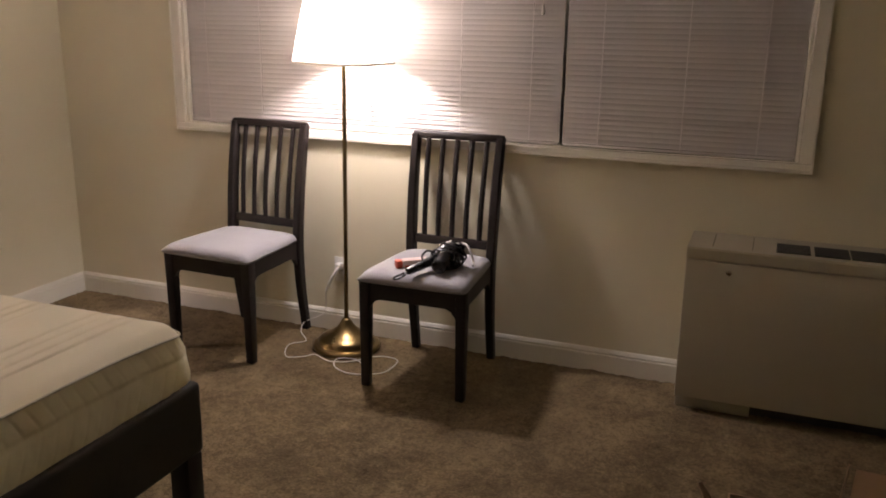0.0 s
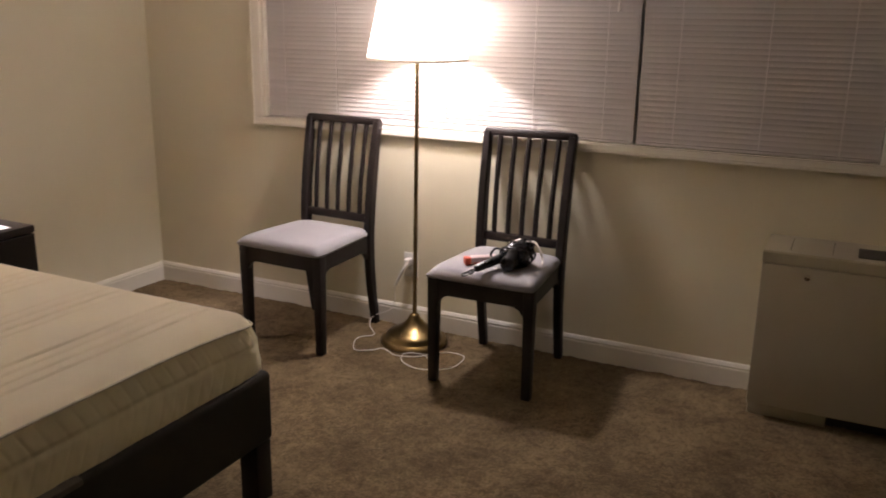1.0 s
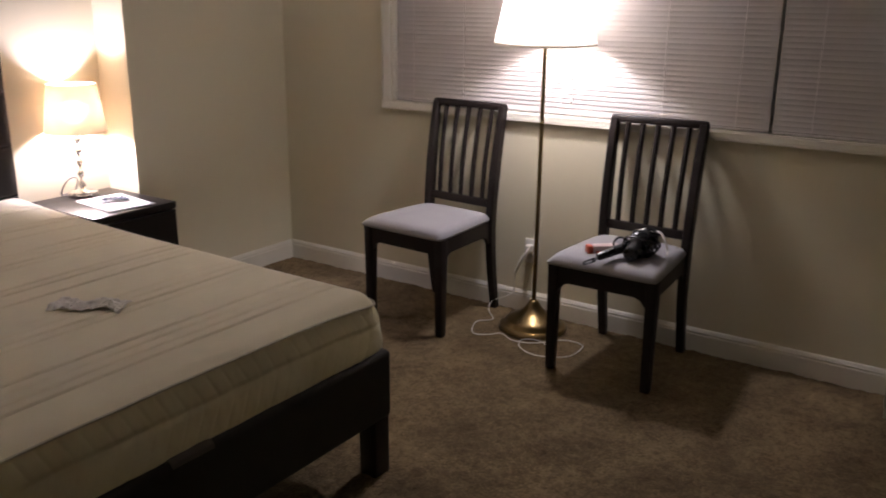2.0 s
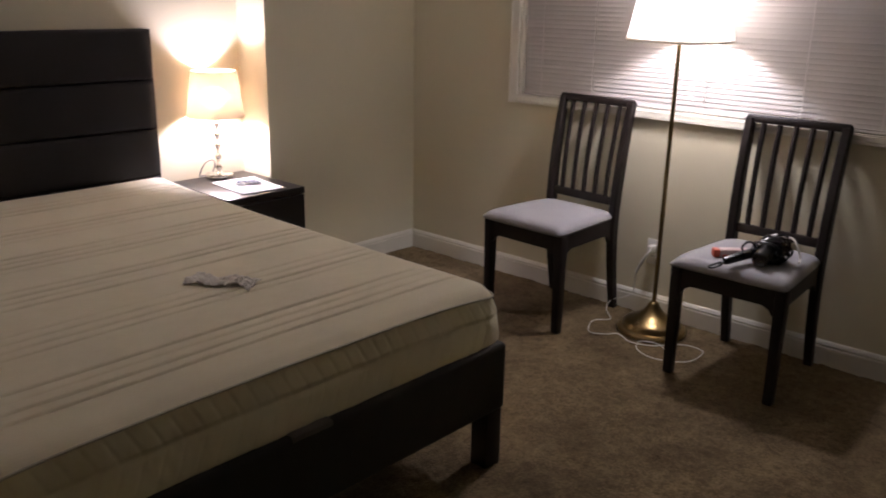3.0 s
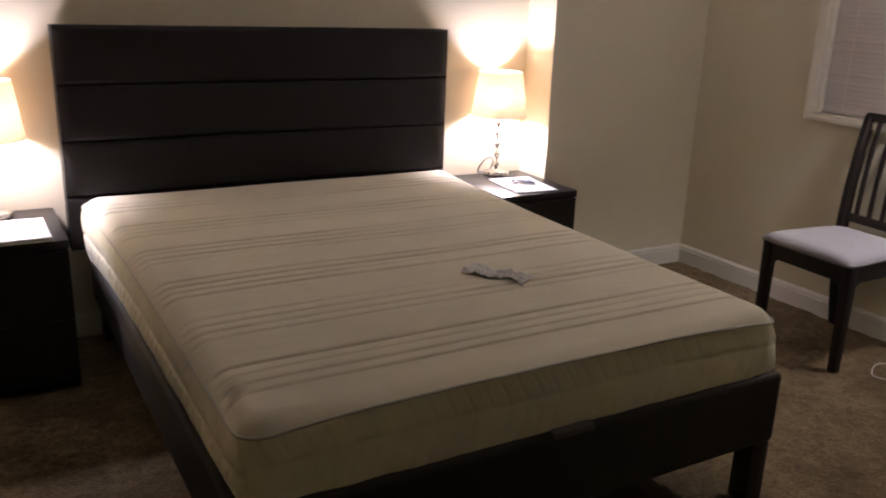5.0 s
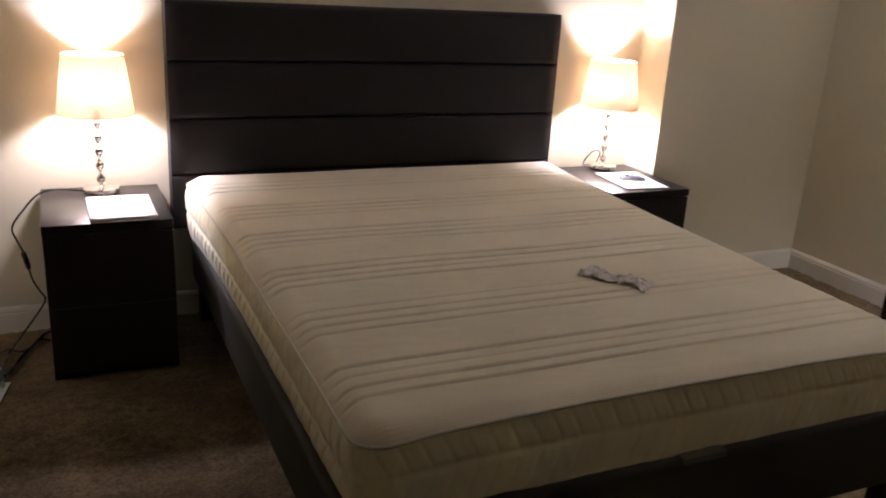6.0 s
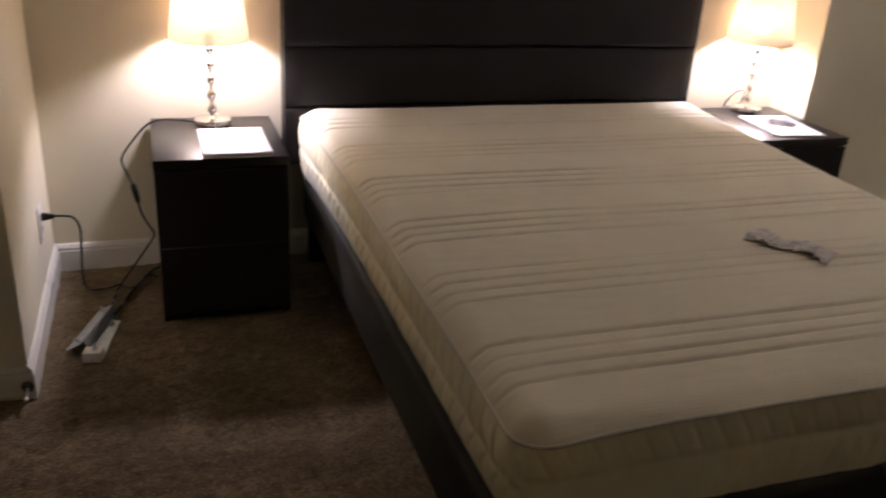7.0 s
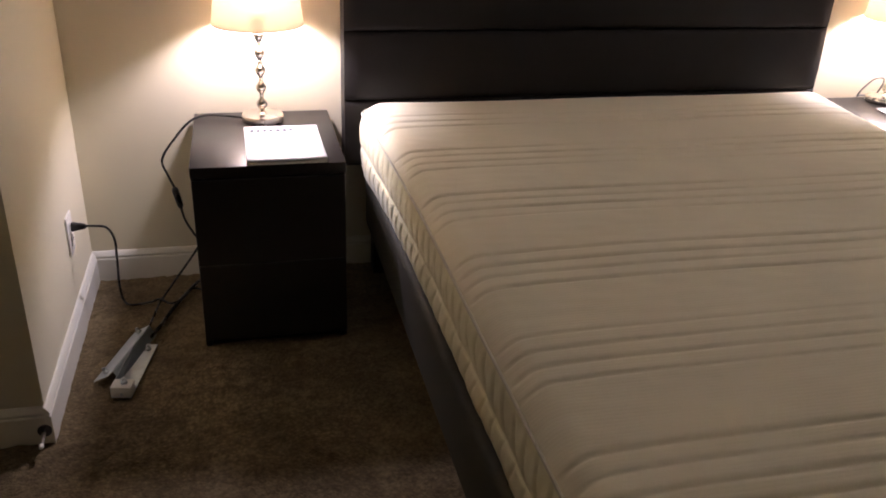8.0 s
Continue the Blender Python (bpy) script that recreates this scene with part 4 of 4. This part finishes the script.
b = bmesh.new()
rows = []
for j in range(13):
    rows.append([b.verts.new((-0.060 + 0.010 * i + 0.003 * noise.noise((i, j, 1)), -0.045 + 0.0075 * j, 0.0135 + 0.010 * noise.noise((i * 0.7, j * 0.6, 4)) - 0.00018 * ((i - 6) ** 2 + (j - 6) ** 2))) for i in range(13)])
for j in range(12):
    for i in range(12):
        b.faces.new((rows[j][i], rows[j][i + 1], rows[j + 1][i + 1], rows[j + 1][i]))
part("plastic_film", b, FILM, bag, "clear crinkled film", angle=0.3)


# ---------- cord of the bedside lamp ----------
lc = thing("black_lamp_cord", "black lamp cord with inline switch running to an outlet", "cord", (-3.62, 0.05, 0))
o = Vector((-3.62, 0.05, 0))
run = [(-3.405, 0.125, 0.553), (-3.45, 0.150, 0.552), (-3.51, 0.158, 0.553), (-3.556, 0.140, 0.542), (-3.60, 0.125, 0.50), (-3.646, 0.12, 0.433), (-3.632, 0.12, 0.375), (-3.612, 0.12, 0.318), (-3.600, 0.12, 0.24), (-3.578, 0.125, 0.185), (-3.562, 0.13, 0.150), (-3.580, 0.12, 0.115), (-3.640, 0.085, 0.045), (-3.676, 0.045, 0.010), (-3.690, 0.0, 0.007), (-3.703, -0.09, 0.007), (-3.712, -0.160, 0.012)]
part("flex", tube([Vector(p) - o for p in run], 0.0036, 8, 7), BLACKPLASTIC, lc)
run = [(-3.553, 0.10, 0.030), (-3.575, 0.09, 0.026), (-3.605, 0.055, 0.012), (-3.640, -0.02, 0.008), (-3.672, -0.12, 0.008), (-3.699, -0.205, 0.012)]
part("flex", tube([Vector(p) - o for p in run], 0.0055, 8, 7), BLACKPLASTIC, lc)
run = [(-3.872, -0.062, 0.308), (-3.835, -0.064, 0.308), (-3.80, -0.058, 0.298), (-3.785, -0.045, 0.255), (-3.790, -0.02, 0.17), (-3.798, 0.01, 0.08), (-3.795, 0.028, 0.016), (-3.770, 0.006, 0.007), (-3.715, 0.015, 0.007), (-3.688, 0.018, 0.013), (-3.655, -0.002, 0.007), (-3.622, 0.020, 0.008), (-3.590, 0.060, 0.020), (-3.556, 0.062, 0.010)]
part("flex", tube([Vector(p) - o for p in run], 0.0036, 8, 7), BLACKPLASTIC, lc)
part("plug", beam(Vector((-3.892, -0.062, 0.308)) - o, Vector((-3.852, -0.063, 0.308)) - o, 0.026, 0.020, 0.014, 0.011, 0.004, (0, 0, 1)), BLACKPLASTIC, lc)
part("switch", beam(Vector((-3.620, 0.12, 0.340)) - o, Vector((-3.605, 0.12, 0.272)) - o, 0.026, 0.020, 0.022, 0.018, 0.008, (0, 1, 0)), BLACKPLASTIC, lc)


# ---------- steel brackets on the carpet ----------
def angle_bracket(place, turn, lean, half, label):
    ob = thing("steel_bracket", label, "bracket", place, turn, "bed brackets")
    m = pose(0, 0, 0, 0, lean, 0)
    for nm, b in (("flange", box(-half, half, -0.128, 0.128, 0.0, 0.003, 0.001, 1)), ("web", box(half - 0.003, half, -0.105, 0.128, -0.034, -0.0005, 0.001, 1) if lean else box(-half, -half + 0.003, -0.105, 0.128, 0.0035, 0.034, 0.001, 1))):
        bmesh.ops.transform(b, matrix=m, verts=b.verts[:])
        part(nm, b, ZINC, ob)
    for y in (-0.105, 0.100):
        b = lathe(((0.0075, 0.003), (0.0075, 0.009), (0.0045, 0.011), (0.0045, 0.019)), 8, at=(0.006, y, 0))
        bmesh.ops.transform(b, matrix=m, verts=b.verts[:])
        part("bolt", b, ZINC, ob)
    return ob


angle_bracket((-3.765, -0.290, 0.021), -19, -30, 0.026, "blue-grey zinc steel angle bracket with bolts, tipped up")
br = angle_bracket((-3.728, -0.352, 0.001), -11, 0, 0.025, "light zinc steel bracket with a pale block end")
blk = part("end_block", box(-0.026, 0.026, -0.130, -0.088, 0.0035, 0.034, 0.003), WHITEPLASTIC, br, "pale end block")
part("bolt", lathe(((0.009, 0.0342), (0.009, 0.042), (0.005, 0.044), (0.005, 0.050)), 8, at=(0.004, -0.108, 0)), ZINC, blk)
b = lathe(((0.004, 0.0), (0.004, 0.003), (0.0001, 0.004)), 10)
bmesh.ops.transform(b, matrix=Matrix.Translation((0.002, -0.130, 0.014)) @ pose(0, 0, 0, 90, 0, 0), verts=b.verts[:])
part("screw", b, ZINC, blk)

# ---------- door stop ----------
ds = thing("door_stop", "small spring door stop on the baseboard", "door stop", (-3.905, WEST_Y - 0.014, 0.036))
b = lathe(((0.016, 0.0), (0.016, 0.004), (0.010, 0.008), (0.008, 0.012)), 18)
bmesh.ops.transform(b, matrix=pose(0, 0, 0, 90, 0, 0), verts=b.verts[:])
part("rose", b, GRILLE, ds)
part("spring", tube([(0.0042 * math.cos(k * 1.26), -0.012 - 0.0006 * k, 0.0042 * math.sin(k * 1.26) - 0.00012 * k) for k in range(60)], 0.0013, 2, 5, soft=False), NICKEL, ds)
b = lathe(((0.0055, 0.0), (0.006, 0.005), (0.004, 0.011), (0.0001, 0.013)), 14)
bmesh.ops.transform(b, matrix=Matrix.Translation((0, -0.047, -0.007)) @ pose(0, 0, 0, 96, 0, 0), verts=b.verts[:])
part("tip", b, WHITEPLASTIC, ds, "white rubber tip")

# ---------- open cardboard box ----------
cb = thing("cardboard_box", "open brown cardboard box with raised flaps", "box", (-1.18, -3.52, 0))
for nm, b in (("bottom", box(-0.20, 0.20, -0.22, 0.22, -0.002, 0.004)), ("wall", box(-0.20, -0.195, -0.22, 0.22, 0.0045, 0.10)), ("wall", box(0.195, 0.20, -0.22, 0.22, 0.0045, 0.10)),
              ("wall", box(-0.194, 0.194, -0.22, -0.215, 0.0045, 0.10)), ("wall", box(-0.194, 0.194, 0.215, 0.22, 0.0045, 0.10))):
    part(nm, b, CARDBOARD, cb, smooth=False)
part("flap", beam((0.0, 0.223, 0.101), (0.047, 0.296, 0.198), 0.12, 0.004, 0.03, 0.004, 0.0, (1, 0, 0)), CARDBOARD, cb, smooth=False)
part("flap", beam((0.225, -0.070, 0.098), (0.300, -0.092, 0.207), 0.10, 0.004, 0.02, 0.004, 0.0, (1, -0.2, 0)), CARDBOARD, cb, smooth=False)
part("flap", beam((0.203, -0.165, 0.101), (0.292, -0.170, 0.196), 0.15, 0.004, 0.12, 0.004, 0.0, (0, 1, 0)), CARDBOARD, cb, smooth=False)
